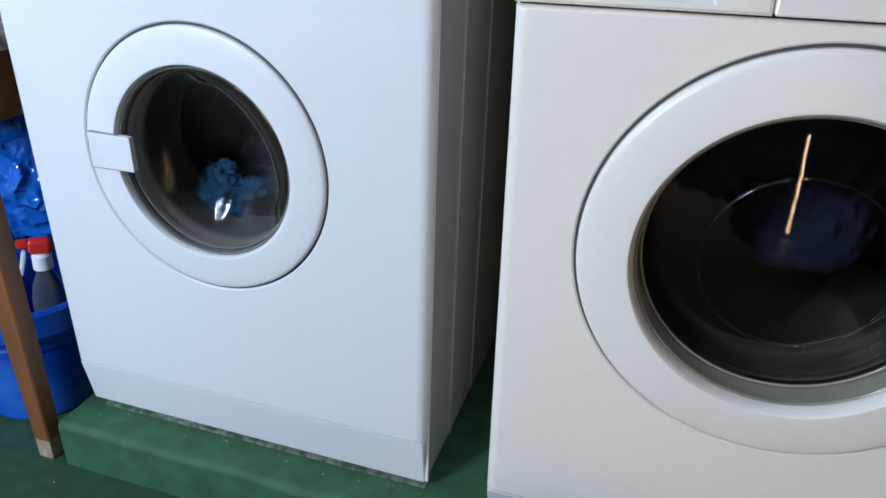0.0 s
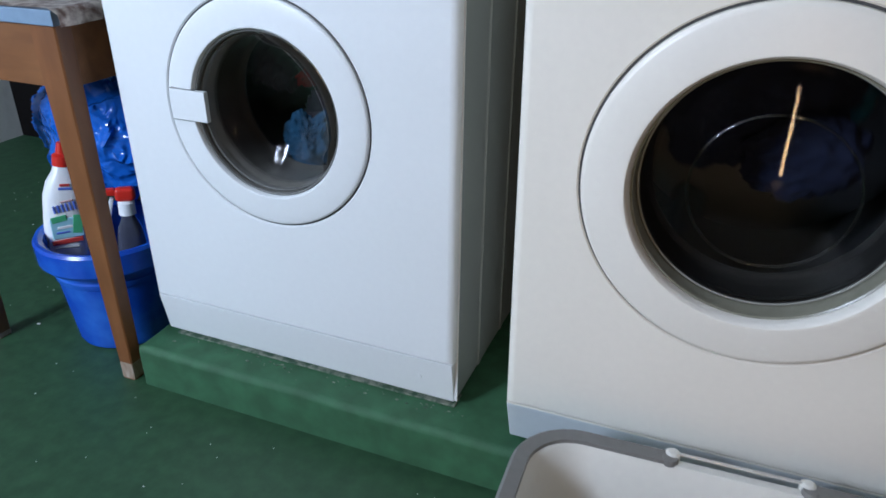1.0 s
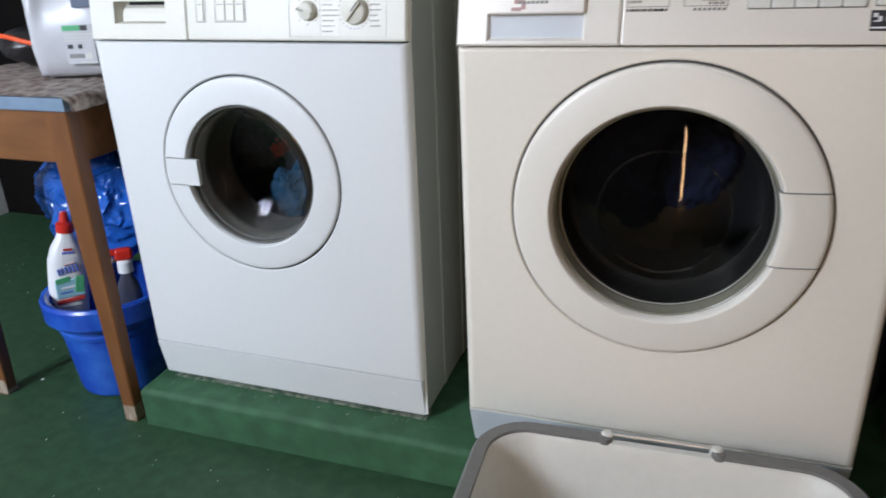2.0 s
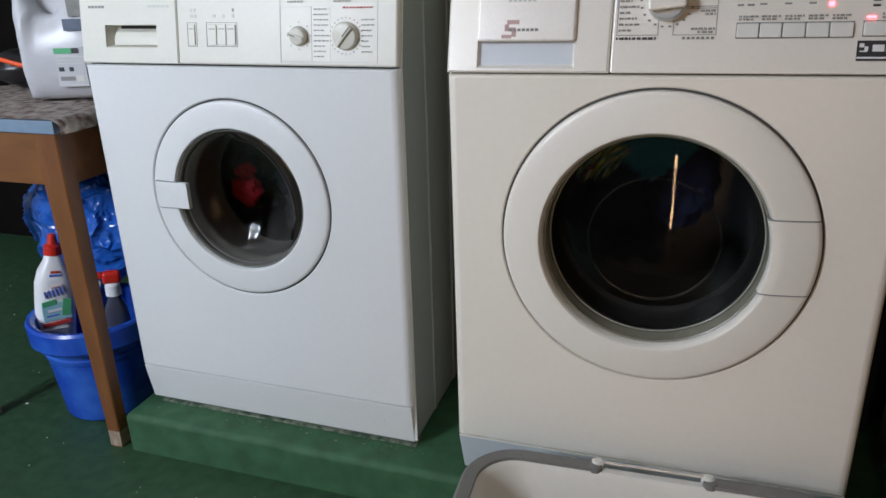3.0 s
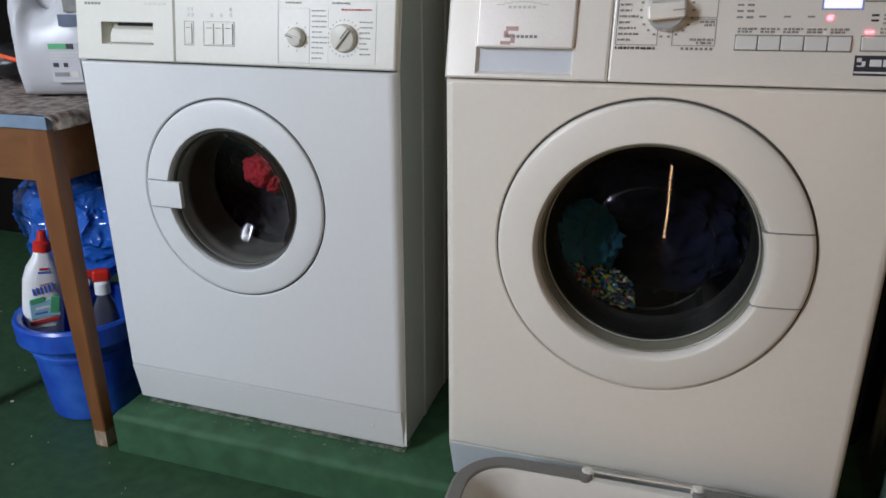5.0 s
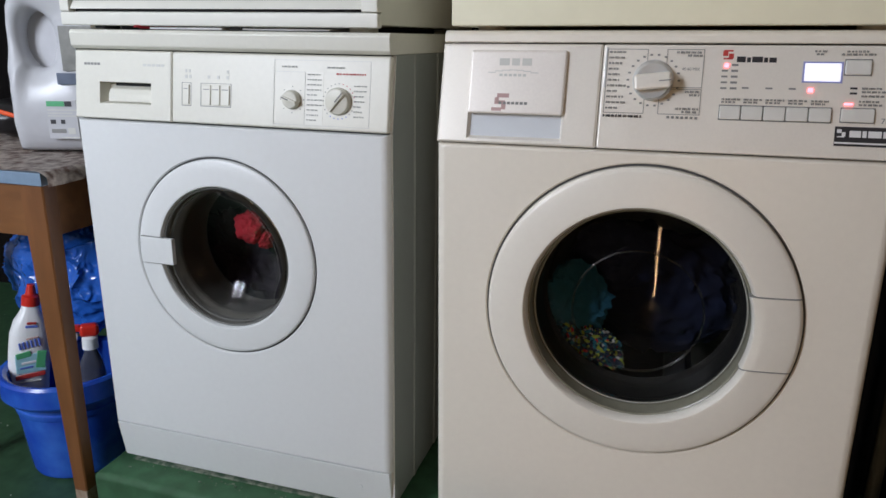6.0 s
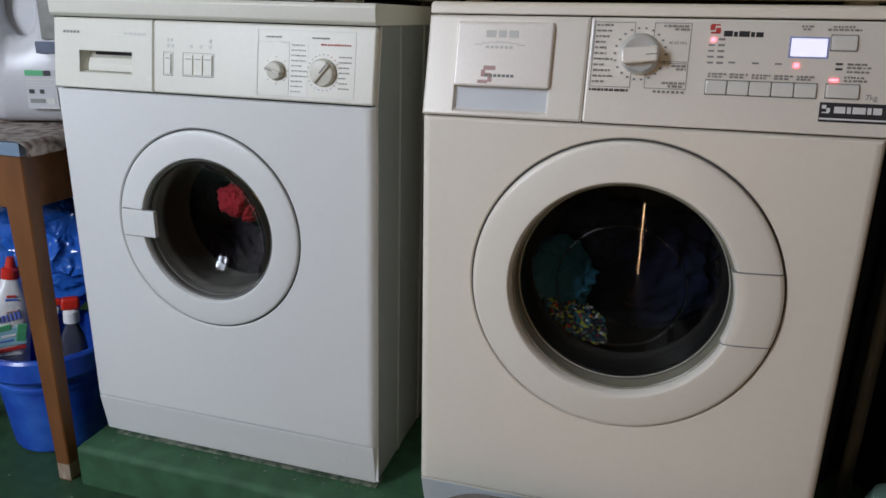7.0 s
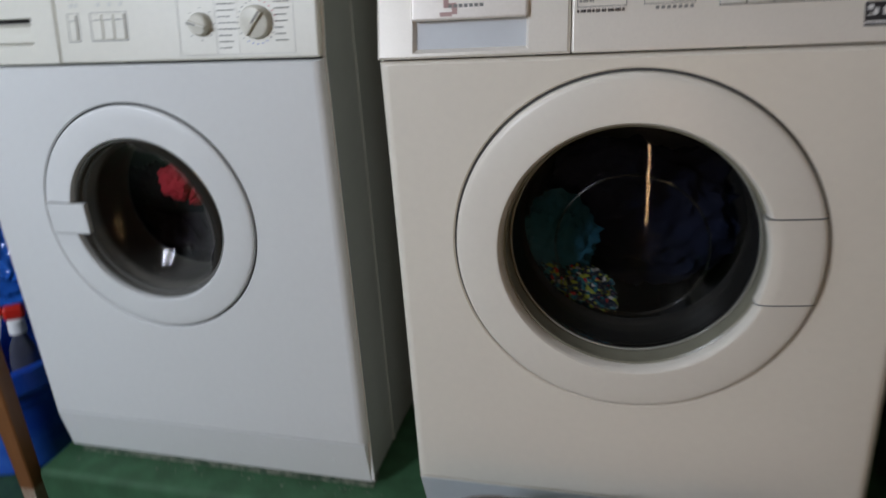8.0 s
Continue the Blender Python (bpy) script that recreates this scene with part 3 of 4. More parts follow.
def washer_b():
    w = thing("washing_machine", "cream-white front-loading washing machine with silver control panel and lit display", "washing machine", pose(0.9985, -0.050, 0, 0, -0.65, 0), "washing machines")
    X, D, c = 0.2985, 0.58, (-0.0015, 0.470)
    for s in (-1, 1):
        part("side_panel", prism([(0.0145, 0.098), (0.034, 0.012), (D - 0.0035, 0.012), (D - 0.0035, 0.842), (0.075, 0.842), (0.0145, 0.703)], s * (X - 0.002) - 0.002, s * (X - 0.002) + 0.002, 0.001, 1), ENAMEL_B, w)
    part("back_panel", box(-X, X, D - 0.003, D, 0.012, 0.842), ENAMEL_B, w)
    part("base_tray", box(-X + 0.005, X - 0.005, 0.058, D - 0.004, 0.012, 0.02), ENAMEL_B, w)
    part("front_panel", plate_round_hole(-X, X, 0.097, 0.703, c[0], c[1], 0.2178, 0.012, edge_z=0.004), ENAMEL_B, w)
    part("inner_shell", lathe([(0.2180, 0.016), (0.230, 0.018)], c[0], c[1], 64), DARK, w)
    part("kick_panel", prism([(0.003, 0.0935), (0.030, 0.010), (0.05, 0.008), (0.055, 0.0935)], -X + 0.001, X - 0.001, 0.003), KICK, w, "bluish white plastic kick panel")
    part("kick_seam", box(-X + 0.002, X - 0.002, 0.0022, 0.02, 0.0937, 0.0966, 0.0006), ENAMEL_B, w)
    for x in (-0.25, 0.25):
        for y in (0.08, 0.5):
            part("foot", lathe([(0.0005, 0.0), (0.024, 0.0), (0.024, 0.006), (0.012, 0.007), (0.012, 0.014), (0.0005, 0.014)], x, y, 20, "z"), DARK, w)
    k, z0 = 0.037 / 0.136, 0.705
    # detergent drawer: hand pocket under a brushed plate
    dr = part("detergent_drawer", lean(plate_pocket(-X, -0.0735, 0.7055, 0.8405, -0.2540, -0.1205, 0.7125, 0.768, 0.008, 0.07, 0.003), k, z0), PANEL_B, w)
    bar("pocket_back", -0.2520, -0.1225, 0.714, 0.760, POCKET_B, dr, k, z0, 0.0070)
    plate = part("drawer_plate", lean(box(-0.2555, -0.1195, -0.0065, 0.010, 0.7465, 0.8325, 0.0038, 3), k, z0), PLATE_B, dr, "brushed metal drawer plate")
    x = -0.213
    for wd in (0.014, 0.011, 0.013):
        bar("lettering_bar", x, x + wd, 0.8120, 0.8215, PRINT_LIGHT, plate, k, z0, -0.0069)
        x += wd + 0.0035
    for j in range(7):
        a = (j - 3) / 3
        bar("emblem_line", -0.193 + a * 0.030 - 0.0055, -0.193 + a * 0.030 + 0.0055, 0.8055 - 0.0035 * a * a, 0.8065 - 0.0035 * a * a, PRINT_LIGHT, plate, k, z0, -0.0069)
    for j in range(6):
        bar("lettering_bar", -0.212 + j * 0.0066, -0.2075 + j * 0.0066, 0.7975, 0.8008, PRINT_LIGHT, plate, k, z0, -0.0069)
    for a in ((-0.2130, -0.1960, 0.7690, 0.7745), (-0.2160, -0.2100, 0.7600, 0.7690), (-0.2130, -0.2010, 0.7610, 0.7650), (-0.2060, -0.2000, 0.7530, 0.7610), (-0.2200, -0.2060, 0.7510, 0.7555)):
        bar("emblem_bar", *a, PRINT_ROSE, plate, k, z0, -0.0069)
    for j in range(7):
        bar("lettering_bar", -0.2100 + j * 0.0060, -0.2058 + j * 0.0060, 0.7600, 0.7635, PRINT, plate, k, z0, -0.0072)
    cp = part("control_panel", lean(box(-0.0722, X, 0.0, 0.07, 0.7055, 0.8405, 0.003, 3), k, z0), PANEL_B, w)
    part("chrome_strip", lean(box(-0.0690, -0.0660, -0.0008, 0.004, 0.785, 0.8370, 0.0005), k, z0), CHROME, cp)
    # programme field round the dial
    kx, kz = -0.0050, 0.7955
    def outline(x0, x1, z_0, z_1, t=0.0007):
        for a in ((x0, x1, z_1 - t, z_1), (x0, x1, z_0, z_0 + t), (x0, x0 + t, z_0, z_1), (x1 - t, x1, z_0, z_1)):
            bar("print_line", *a, PRINT, cp, k, z0, -0.0007)
    outline(-0.0665, -0.014, 0.7525, 0.8350)
    outline(0.010, 0.0565, 0.7865, 0.8350)
    outline(0.004, 0.0565, 0.7525, 0.7850)
    rnd = random.Random(9)
    for j in range(11):
        z = 0.8310 - j * 0.0072
        wd = rnd.uniform(0.016, 0.028) if j not in (3, 4, 5) else 0.015
        line(-0.0640, -0.0640 + wd, z, 0.0024, PRINT, cp, k, z0)
    for j, (z, xa) in enumerate(((0.831, 0.022), (0.827, 0.036), (0.7815, 0.036), (0.7775, 0.042), (0.760, 0.026), (0.756, 0.034))):
        line(xa, 0.0545, z, 0.0026, PRINT, cp, k, z0)
    line(-0.0665, -0.016, 0.7488, 0.0030, PRINT_BLACK, cp, k, z0)
    for j in range(7):
        bar("lettering_bar", 0.016 + j * 0.0058, 0.0195 + j * 0.0058, 0.7475, 0.7505, PRINT, cp, k, z0, -0.0010)
    letters("mix_lettering", "40 60 MIX", 0.0052, Matrix.Translation((0.0300, (0.811 - z0) * k - 0.0008, 0.8085)) @ pose(0, 0, 0, 90 - math.degrees(math.atan(k)), 0, 0), PRINT, cp)
    y = 0.0
    kn = part("programme_knob", lean(lathe([(0.0262, y + 0.002), (0.0262, y - 0.003), (0.0246, y - 0.005), (0.0238, y - 0.012), (0.0215, y - 0.014), (0.0005, y - 0.0125)], kx, kz, 64), k, z0), CHROME, cp, "silver programme dial")
    part("knob_grip", lean(moved(box(-0.0236, 0.0236, -0.0270, -0.010, -0.0100, 0.0100, 0.004, 3), pose(kx, y, kz, 0, -6, 0)), k, z0), PANEL_B, kn)
    part("knob_pointer", lean(moved(box(0.008, 0.0230, -0.0275, -0.0268, -0.0006, 0.0006), pose(kx, y, kz, 0, -6, 0)), k, z0), PRINT, kn)
    for j in range(22):
        a = 2 * math.pi * (j + 0.5) / 22
        q = 0.0325
        bar("dial_mark", kx + q * math.sin(a) - 0.0016, kx + q * math.sin(a) + 0.0016, kz + q * math.cos(a) - 0.0011, kz + q * math.cos(a) + 0.0011, PRINT, cp, k, z0, -0.0011)
    # option buttons with their lettering and lamps
    for j in range(5):
        x0 = 0.0800 + j * 0.0262
        part("option_button", lean(box(x0 + 0.0006, x0 + 0.0256, -0.0040, 0.004, 0.7490, 0.7655, 0.0016), k, z0), BUTTON_B, cp)
        bar("button_gap", x0 - 0.0004, x0 + 0.0266, 0.7476, 0.7668, PRINT, cp, k, z0)
        line(x0 + 0.002, x0 + 0.024, 0.7736, 0.0022, PRINT, cp, k, z0)
        line(x0 + 0.002, x0 + 0.019, 0.7702, 0.0022, PRINT, cp, k, z0)
    for x0, x1, z_0, z_1 in ((0.2215, 0.2500, 0.8060, 0.8235), (0.2215, 0.2580, 0.7500, 0.7660)):
        part("option_button", lean(box(x0, x1, -0.0040, 0.004, z_0, z_1, 0.0018), k, z0), BUTTON_B, cp)
        bar("button_gap", x0 - 0.001, x1 + 0.001, z_0 - 0.0012, z_1 + 0.0012, PRINT, cp, k, z0)
    for x0, x1, z in ((0.186, 0.200, 0.8335), (0.188, 0.198, 0.8300), (0.222, 0.246, 0.8335), (0.216, 0.254, 0.8300), (0.242, 0.264, 0.790), (0.242, 0.270, 0.786), (0.242, 0.268, 0.781), (0.240, 0.262, 0.7745), (0.240, 0.266, 0.7705)):
        line(x0, x1, z, 0.0022, PRINT, cp, k, z0)
    for z in (0.7900, 0.7840):
        bar("indicator_bar", 0.229, 0.237, z - 0.0012, z + 0.0012, PRINT_BLACK, cp, k, z0)
    bar("display_frame", 0.1740, 0.2195, 0.7958, 0.8212, FRAME_BLUE, cp, k, z0, -0.0008)
    part("display", lean(box(0.1760, 0.2175, -0.0012, 0.004, 0.7975, 0.8195, 0.0010), k, z0), LCD, cp, "lit white display")
    for n, (lx, lz, sx, sz) in enumerate(((0.0845, 0.8155, 0.0028, 0.0024), (0.1850, 0.7870, 0.0030, 0.0026), (0.2290, 0.7712, 0.0050, 0.0012))):
        part("indicator_lamp", lean(box(lx - sx, lx + sx, -0.0016, 0.003, lz - sz, lz + sz, 0.0008), k, z0), LED_RED, cp, "glowing red indicator lamp")
    for j in range(5):
        z = 0.8160 - j * 0.0072
        bar("indicator_bar", 0.0790, 0.0865, z - 0.0011, z + 0.0011, PRINT, cp, k, z0) if j else None
        bar("lettering_bar", 0.0905, 0.0985, z - 0.0013, z + 0.0013, PRINT, cp, k, z0)
    for x in (0.105, 0.133, 0.160):
        bar("indicator_bar", x, x + 0.008, 0.7870, 0.7890, PRINT, cp, k, z0)
    # dealer's marks as plain shapes
    for a in ((0.0790, 0.0850, 0.8270, 0.8335), (0.0860, 0.0920, 0.8240, 0.8300), (0.0800, 0.0910, 0.8228, 0.8248), (0.0800, 0.0910, 0.8325, 0.8345)):
        bar("emblem_bar", *a, PRINT_RED, cp, k, z0)
    x = 0.0960
    for wd in (0.0105, 0.0045, 0.0125, 0.0045, 0.0085):
        bar("emblem_bar", x, x + wd, 0.8195, 0.8255 + (0.001 if wd > 0.009 else 0), PRINT_BLACK, cp, k, z0)
        x += wd + 0.0016
    st = bar("sticker", 0.2165, 0.2920, 0.7215, 0.7445, PRINT_BLACK, cp, k, z0, -0.0006, label="black dealer's sticker with white marks")
    bar("sticker_line", 0.2170, 0.2915, 0.7242, 0.7262, PRINT_WHITE, st, k, z0, -0.0010)
    for a in ((0.2190, 0.2240, 0.7370, 0.7415), (0.2245, 0.2285, 0.7330, 0.7380), (0.2195, 0.2275, 0.7318, 0.7332)):
        bar("emblem_bar", *a, PRINT_WHITE, st, k, z0, -0.0010)
    x = 0.2330
    for wd in (0.0125, 0.0045, 0.0145, 0.0045, 0.0095):
        bar("emblem_bar", x, x + wd, 0.7322, 0.7400, PRINT_WHITE, st, k, z0, -0.0010)
        x += wd + 0.0018
    letters("weight_lettering", "7kg", 0.0095, Matrix.Translation((0.2660, (0.752 - z0) * k - 0.0008, 0.7490)) @ pose(0, 0, 0, 90 - math.degrees(math.atan(k)), 0, 0), PRINT, cp)
    part("lid", prism([(0.037, 0.8425), (0.039, 0.854), (0.045, 0.859), (D, 0.859), (D, 0.8425)], -X, X, 0.003, 3), ENAMEL_B, w)
    # porthole door
    door = part("door_ring", lathe([(0.2142, 0.012), (0.2142, -0.0010), (0.2136, -0.0038), (0.2116, -0.0062), (0.2070, -0.0082), (0.1900, -0.0108), (0.1660, -0.0136), (0.1605, -0.0132),
                             (0.1574, -0.0100), (0.1558, -0.001), (0.1545, 0.014), (0.19, 0.014)], c[0], c[1], 144, closed=True), RING_B, w)
    part("door_gap", lathe([(0.2146, 0.0036), (0.2176, 0.0036)], c[0], c[1], 96), GAP_GREY, w)
    # handle: a piece of the ring cut by two level lines
    prof = [(0.1515, 0.002), (0.1518, -0.010), (0.1545, -0.0140), (0.1620, -0.0152), (0.1700, -0.0150), (0.1900, -0.0124), (0.2070, -0.0098), (0.2116, -0.0078), (0.2140, -0.004)]
    def sector(z_low, z_high, drop):
        own = bmesh.new()
        rows = []
        for j in range(13):
            z = z_low + (z_high - z_low) * j / 12
            rows.append([own.verts.new((c[0] + math.sqrt(r * r - z * z), yy + drop, c[1] + z)) for r, yy in prof])
        for p, q in zip(rows, rows[1:]):
            for a in range(len(prof) - 1):
                own.faces.new((p[a], p[a + 1], q[a + 1], q[a]))
        own.faces.new(rows[0])
        own.faces.new(rows[-1])
        return own
    part("handle_gap", sector(0.0501, 0.0515, -0.0007), PRINT, door)
    part("handle_gap", sector(-0.0554, -0.0540, -0.0007), PRINT, door)
    part("door_handle", sector(-0.0540, 0.0500, 0.0), RING_B, door, "flush cream door handle plate")
    part("rim_trim", lathe([(0.1558, 0.003), (0.1545, 0.0015), (0.1525, 0.003), (0.1520, 0.008), (0.1558, 0.012)], c[0], c[1], 96, closed=True), RUBBER_B, door, "olive grey rim round the glass")
    g = [(0.1515, 0.0430), (0.1505, 0.0360), (0.1486, 0.0312)]
    g += [(r, 0.5085 - math.sqrt(0.25 - r * r)) for r in [0.147 - 0.007 * q for q in range(21)] + [0.0005]]
    gl = part("porthole_glass", lathe(g + [(r * 0.985 + 0.0002, y + 0.006) for r, y in g[::-1]], c[0], c[1], 96), GLASS_B, door, "deep dark glass bowl")
    gl.visible_shadow = False
    for r, y, q in ((0.0915, 0.0176, 0.0016), (0.1496, 0.0300, 0.0015)):
        rib = part("glass_rib" if r < 0.1 else "glass_edge", lathe([(r + q * math.cos(math.pi * k / 5), y + q * math.sin(math.pi * k / 5)) for k in range(10)], c[0], c[1], 128, closed=True), GLASS_RIB if r < 0.1 else EDGE_GLOSS, door, angle=80)
        rib.visible_shadow = False
    part("gasket", lathe([(0.1575, 0.006), (0.1548, 0.009), (0.1540, 0.010), (0.1532, 0.020), (0.1524, 0.036), (0.1520, 0.044)], c[0], c[1], 96), RUBBER_B, w, "olive grey rubber door seal")
    part("gasket_fold", lathe([(0.1518, 0.0442), (0.1510, 0.056), (0.1490, 0.090), (0.1480, 0.096), (0.1430, 0.104), (0.1490, 0.108), (0.17, 0.108)], c[0], c[1], 96), FOLD_SHADED, w, "inner fold of the door seal, shade behind the glass put into its colour")
    return w, tumble(c, 0.245, 0.147, 0.112, 0.48, w)


WASHER_A, DRUM_A = washer_a()
WASHER_B, DRUM_B = washer_b()


# ---- laundry in the drums ----
def garment(name, bm, material, label, category="laundry"):
    return tagged(new(name, finish(name, bm, material, 60)), label, category)


AX, AZ = 0.255, 0.452
BX, BZ = 0.9906, 0.4685
RAG_BLUE = garment("blue_rag", join(join(moved(crumple(0.030, 0.017, 0.040, 3, 0.42, 1.9, 5, 0.5), pose(-0.008, 0.098, -0.062, 0, 25, 0)),
                                        moved(crumple(0.040, 0.015, 0.014, 8, 0.42, 1.8, 5, 0.5), pose(0.030, 0.100, -0.050, 0, -18, 0))),
                                   moved(crumple(0.013, 0.014, 0.034, 9, 0.42, 1.8, 4, 0.5), pose(0.026, 0.102, -0.072, 0, 20, 0))), CLOTH_BLUE, "wet turquoise blue cotton rag tumbling in the drum")
RAG_RED = garment("red_sock", join(moved(crumple(0.027, 0.018, 0.029, 5, 0.3, 1.6, 5, 0.4), pose(-0.002, 0.096, 0.050)),
                                   moved(crumple(0.012, 0.015, 0.018, 6, 0.4, 2.2, 4, 0.6), pose(0.036, 0.100, 0.046))), CLOTH_RED, "small crumpled red cotton sock in the drum")
DARK_A = garment("dark_laundry", join(join(moved(crumple(0.12, 0.07, 0.075, 11, 0.35, 2.0, 5, 0.7), pose(0.02, 0.22, -0.085)),
                                          moved(crumple(0.07, 0.05, 0.09, 12, 0.35, 2.0, 5, 0.7), pose(0.105, 0.21, 0.02))),
                                     moved(crumple(0.08, 0.05, 0.06, 13, 0.35, 2.0, 5, 0.7), pose(-0.02, 0.23, 0.09))), CLOTH_DARK, "heap of wet dark plum laundry in the drum")
CLOTH_T = garment("teal_shirt", moved(crumple(0.048, 0.020, 0.052, 21, 0.3, 1.8, 5, 0.6), pose(-0.096, 0.090, -0.034, 0, -20, 0)), CLOTH_TEAL, "wet teal cotton shirt lying in the drum")
CLOTH_P = garment("patterned_shorts", moved(crumple(0.050, 0.020, 0.026, 23, 0.35, 2.2, 5, 0.7), pose(-0.070, 0.084, -0.106, 0, 26, 0)), CLOTH_PATTERN, "colourful patterned swim shorts lying in the drum")
NAVY_B = garment("navy_laundry", join(moved(crumple(0.13, 0.06, 0.11, 31, 0.22, 1.5, 5, 0.5), pose(0.02, 0.25, -0.05)),
                                    moved(crumple(0.07, 0.03, 0.055, 32, 0.25, 1.6, 5, 0.5), pose(-0.045, 0.170, 0.025))), CLOTH_NAVY, "heap of wet navy blue laundry in the drum")


# ---- appliances standing on the washers ----
def upper_a():
    u = thing("dryer", "cream enamelled appliance with louvred front standing on the washer", "appliance", pose(0.283, 0.012, 0.8435))
    part("body", box(-0.296, 0.296, 0.012, 0.54, 0.018, 0.80, 0.004), CREAM_BOX, u)
    part("bottom_rail", box(-0.296, 0.296, -0.004, 0.014, 0.014, 0.036, 0.003), CREAM_BOX, u)
    for x0, x1 in ((-0.296, -0.276), (0.268, 0.296)):
        part("side_rail", box(x0, x1, -0.004, 0.014, 0.0365, 0.80, 0.003), CREAM_BOX, u)
    for j in range(7):
        z = 0.041 + j * 0.019
        part("louvre", prism([(-0.002, z), (0.006, z + 0.014), (0.011, z + 0.014), (0.004, z)], -0.2755, 0.2675, 0.001), CREAM_BOX, u)
    part("louvre_back", box(-0.2755, 0.2675, 0.0112, 0.0118, 0.037, 0.18), DARK, u)
    part("front_sheet", box(-0.2755, 0.2675, -0.002, 0.0115, 0.181, 0.80, 0.003), CREAM_BOX, u)
    for x in (-0.25, 0.25):
        for y in (0.05, 0.48):
            part("foot", box(x - 0.018, x + 0.018, y - 0.018, y + 0.018, 0.0075, 0.018, 0.002), PLASTIC_A, u)


def upper_b():
    u = thing("appliance", "ivory enamelled appliance standing on the silver-panelled washer", "appliance", pose(0.988, -0.020, 0.8625, 0, -0.65, 0))
    part("body", box(-0.285, 0.31, 0.0, 0.56, 0.002, 0.82, 0.0025, 3), YELLOW_BOX, u)
    for x in (-0.24, 0.26):
        for y in (0.06, 0.5):
            part("foot", lathe([(0.0005, -0.003), (0.02, -0.003), (0.02, 0.003), (0.0005, 0.003)], x, y, 20, "z"), PLASTIC_A, u)


upper_a()
upper_b()
tagged(new("folded_leaflet", finish("folded_leaflet", box(0.16, 0.30, 0.02, 0.24, 0.8525, 0.8560, 0.0008), BOTTLE)), "folded white paper lying on the washer", "paper")
tagged(new("folded_leaflet", finish("folded_leaflet", box(0.335, 0.49, 0.025, 0.22, 0.8525, 0.8555, 0.0008), BOTTLE)), "folded white paper lying on the washer", "paper")
tagged(new("red_cloth", finish("red_cloth", moved(crumple(0.014, 0.05, 0.0040, 41, 0.2), pose(0.146, 0.055, 0.8566)), CLOTH_RED)), "red cloth tucked between washer and appliance", "cloth")
for x0 in (0.045, 0.312):
    tagged(new("dark_pad", finish("dark_pad", box(x0, x0 + 0.022, 0.022, 0.06, 0.8525, 0.8620, 0.002), DARK)), "dark rubber pad under the appliance", "pad", "rubber pads")


# ---- table with its things ----
TOP = 0.582
def table():
    t = thing("table", "small varnished wooden table with blue-grey edge and worn feet", "table", pose(-0.2415, 0.17, FLOOR))
    h = TOP - FLOOR
    X, Y = 0.1965, 0.222
    part("tabletop", box(-X - 0.094, X + 0.006, -Y - 0.006, Y + 0.006, h, h + 0.024, 0.002), LAMINATE, t, "blue-grey laminate top")
    for s in (-1, 1):
        part("apron", box(-X + 0.03, X - 0.03, s * (Y - 0.012) - 0.010, s * (Y - 0.012) + 0.010, h - 0.098, h - 0.0005, 0.0015), WOOD_APRON, t)
        part("apron", box(s * (X - 0.012) - 0.010, s * (X - 0.012) + 0.010, -Y + 0.03, Y - 0.03, h - 0.098, h - 0.0005, 0.0015), WOOD_APRON, t)
    for sx in (-1, 1):
        for sy in (-1, 1):
            bm = bmesh.new()
            rows = []
            for z, wd in ((h - 0.0006, 0.054), (h - 0.098, 0.052), (0.05, 0.032), (0.0, 0.030)):
                xo, xi = sx * X, sx * (X - wd)
                yo, yi = sy * Y, sy * (Y - 0.022 - wd * 0.2)
                rows.append([bm.verts.new(p) for p in ((xo, yo, z), (xi, yo, z), (xi, yi, z), (xo, yi, z))])
            for p, q in zip(rows, rows[1:]):
                for k in range(4):
                    bm.faces.new((p[k], p[(k + 1) % 4], q[(k + 1) % 4], q[k]))
            bm.faces.new(rows[0])
            bm.faces.new(rows[-1])
            bmesh.ops.recalc_face_normals(bm, faces=bm.faces)
            bmesh.ops.bevel(bm, geom=[e for e in bm.edges if abs(e.verts[0].co.z - e.verts[1].co.z) > 0.02], offset=0.0025, segments=1, affect="EDGES")
            leg = part("leg", bm, WOOD, t, angle=20)
            part("worn_foot", box(sx * X - sx * 0.0305 if sx > 0 else -X - 0.0004, X + 0.0004 if sx > 0 else -X + 0.0305, sy * Y - 0.0286 if sy > 0 else -Y - 0.0004, Y + 0.0004 if sy > 0 else -Y + 0.0286, 0.0, 0.040, 0.003), WORN, leg, "bare worn wood at the foot")
    return t


table()
CLOTH_TOP = TOP + 0.030

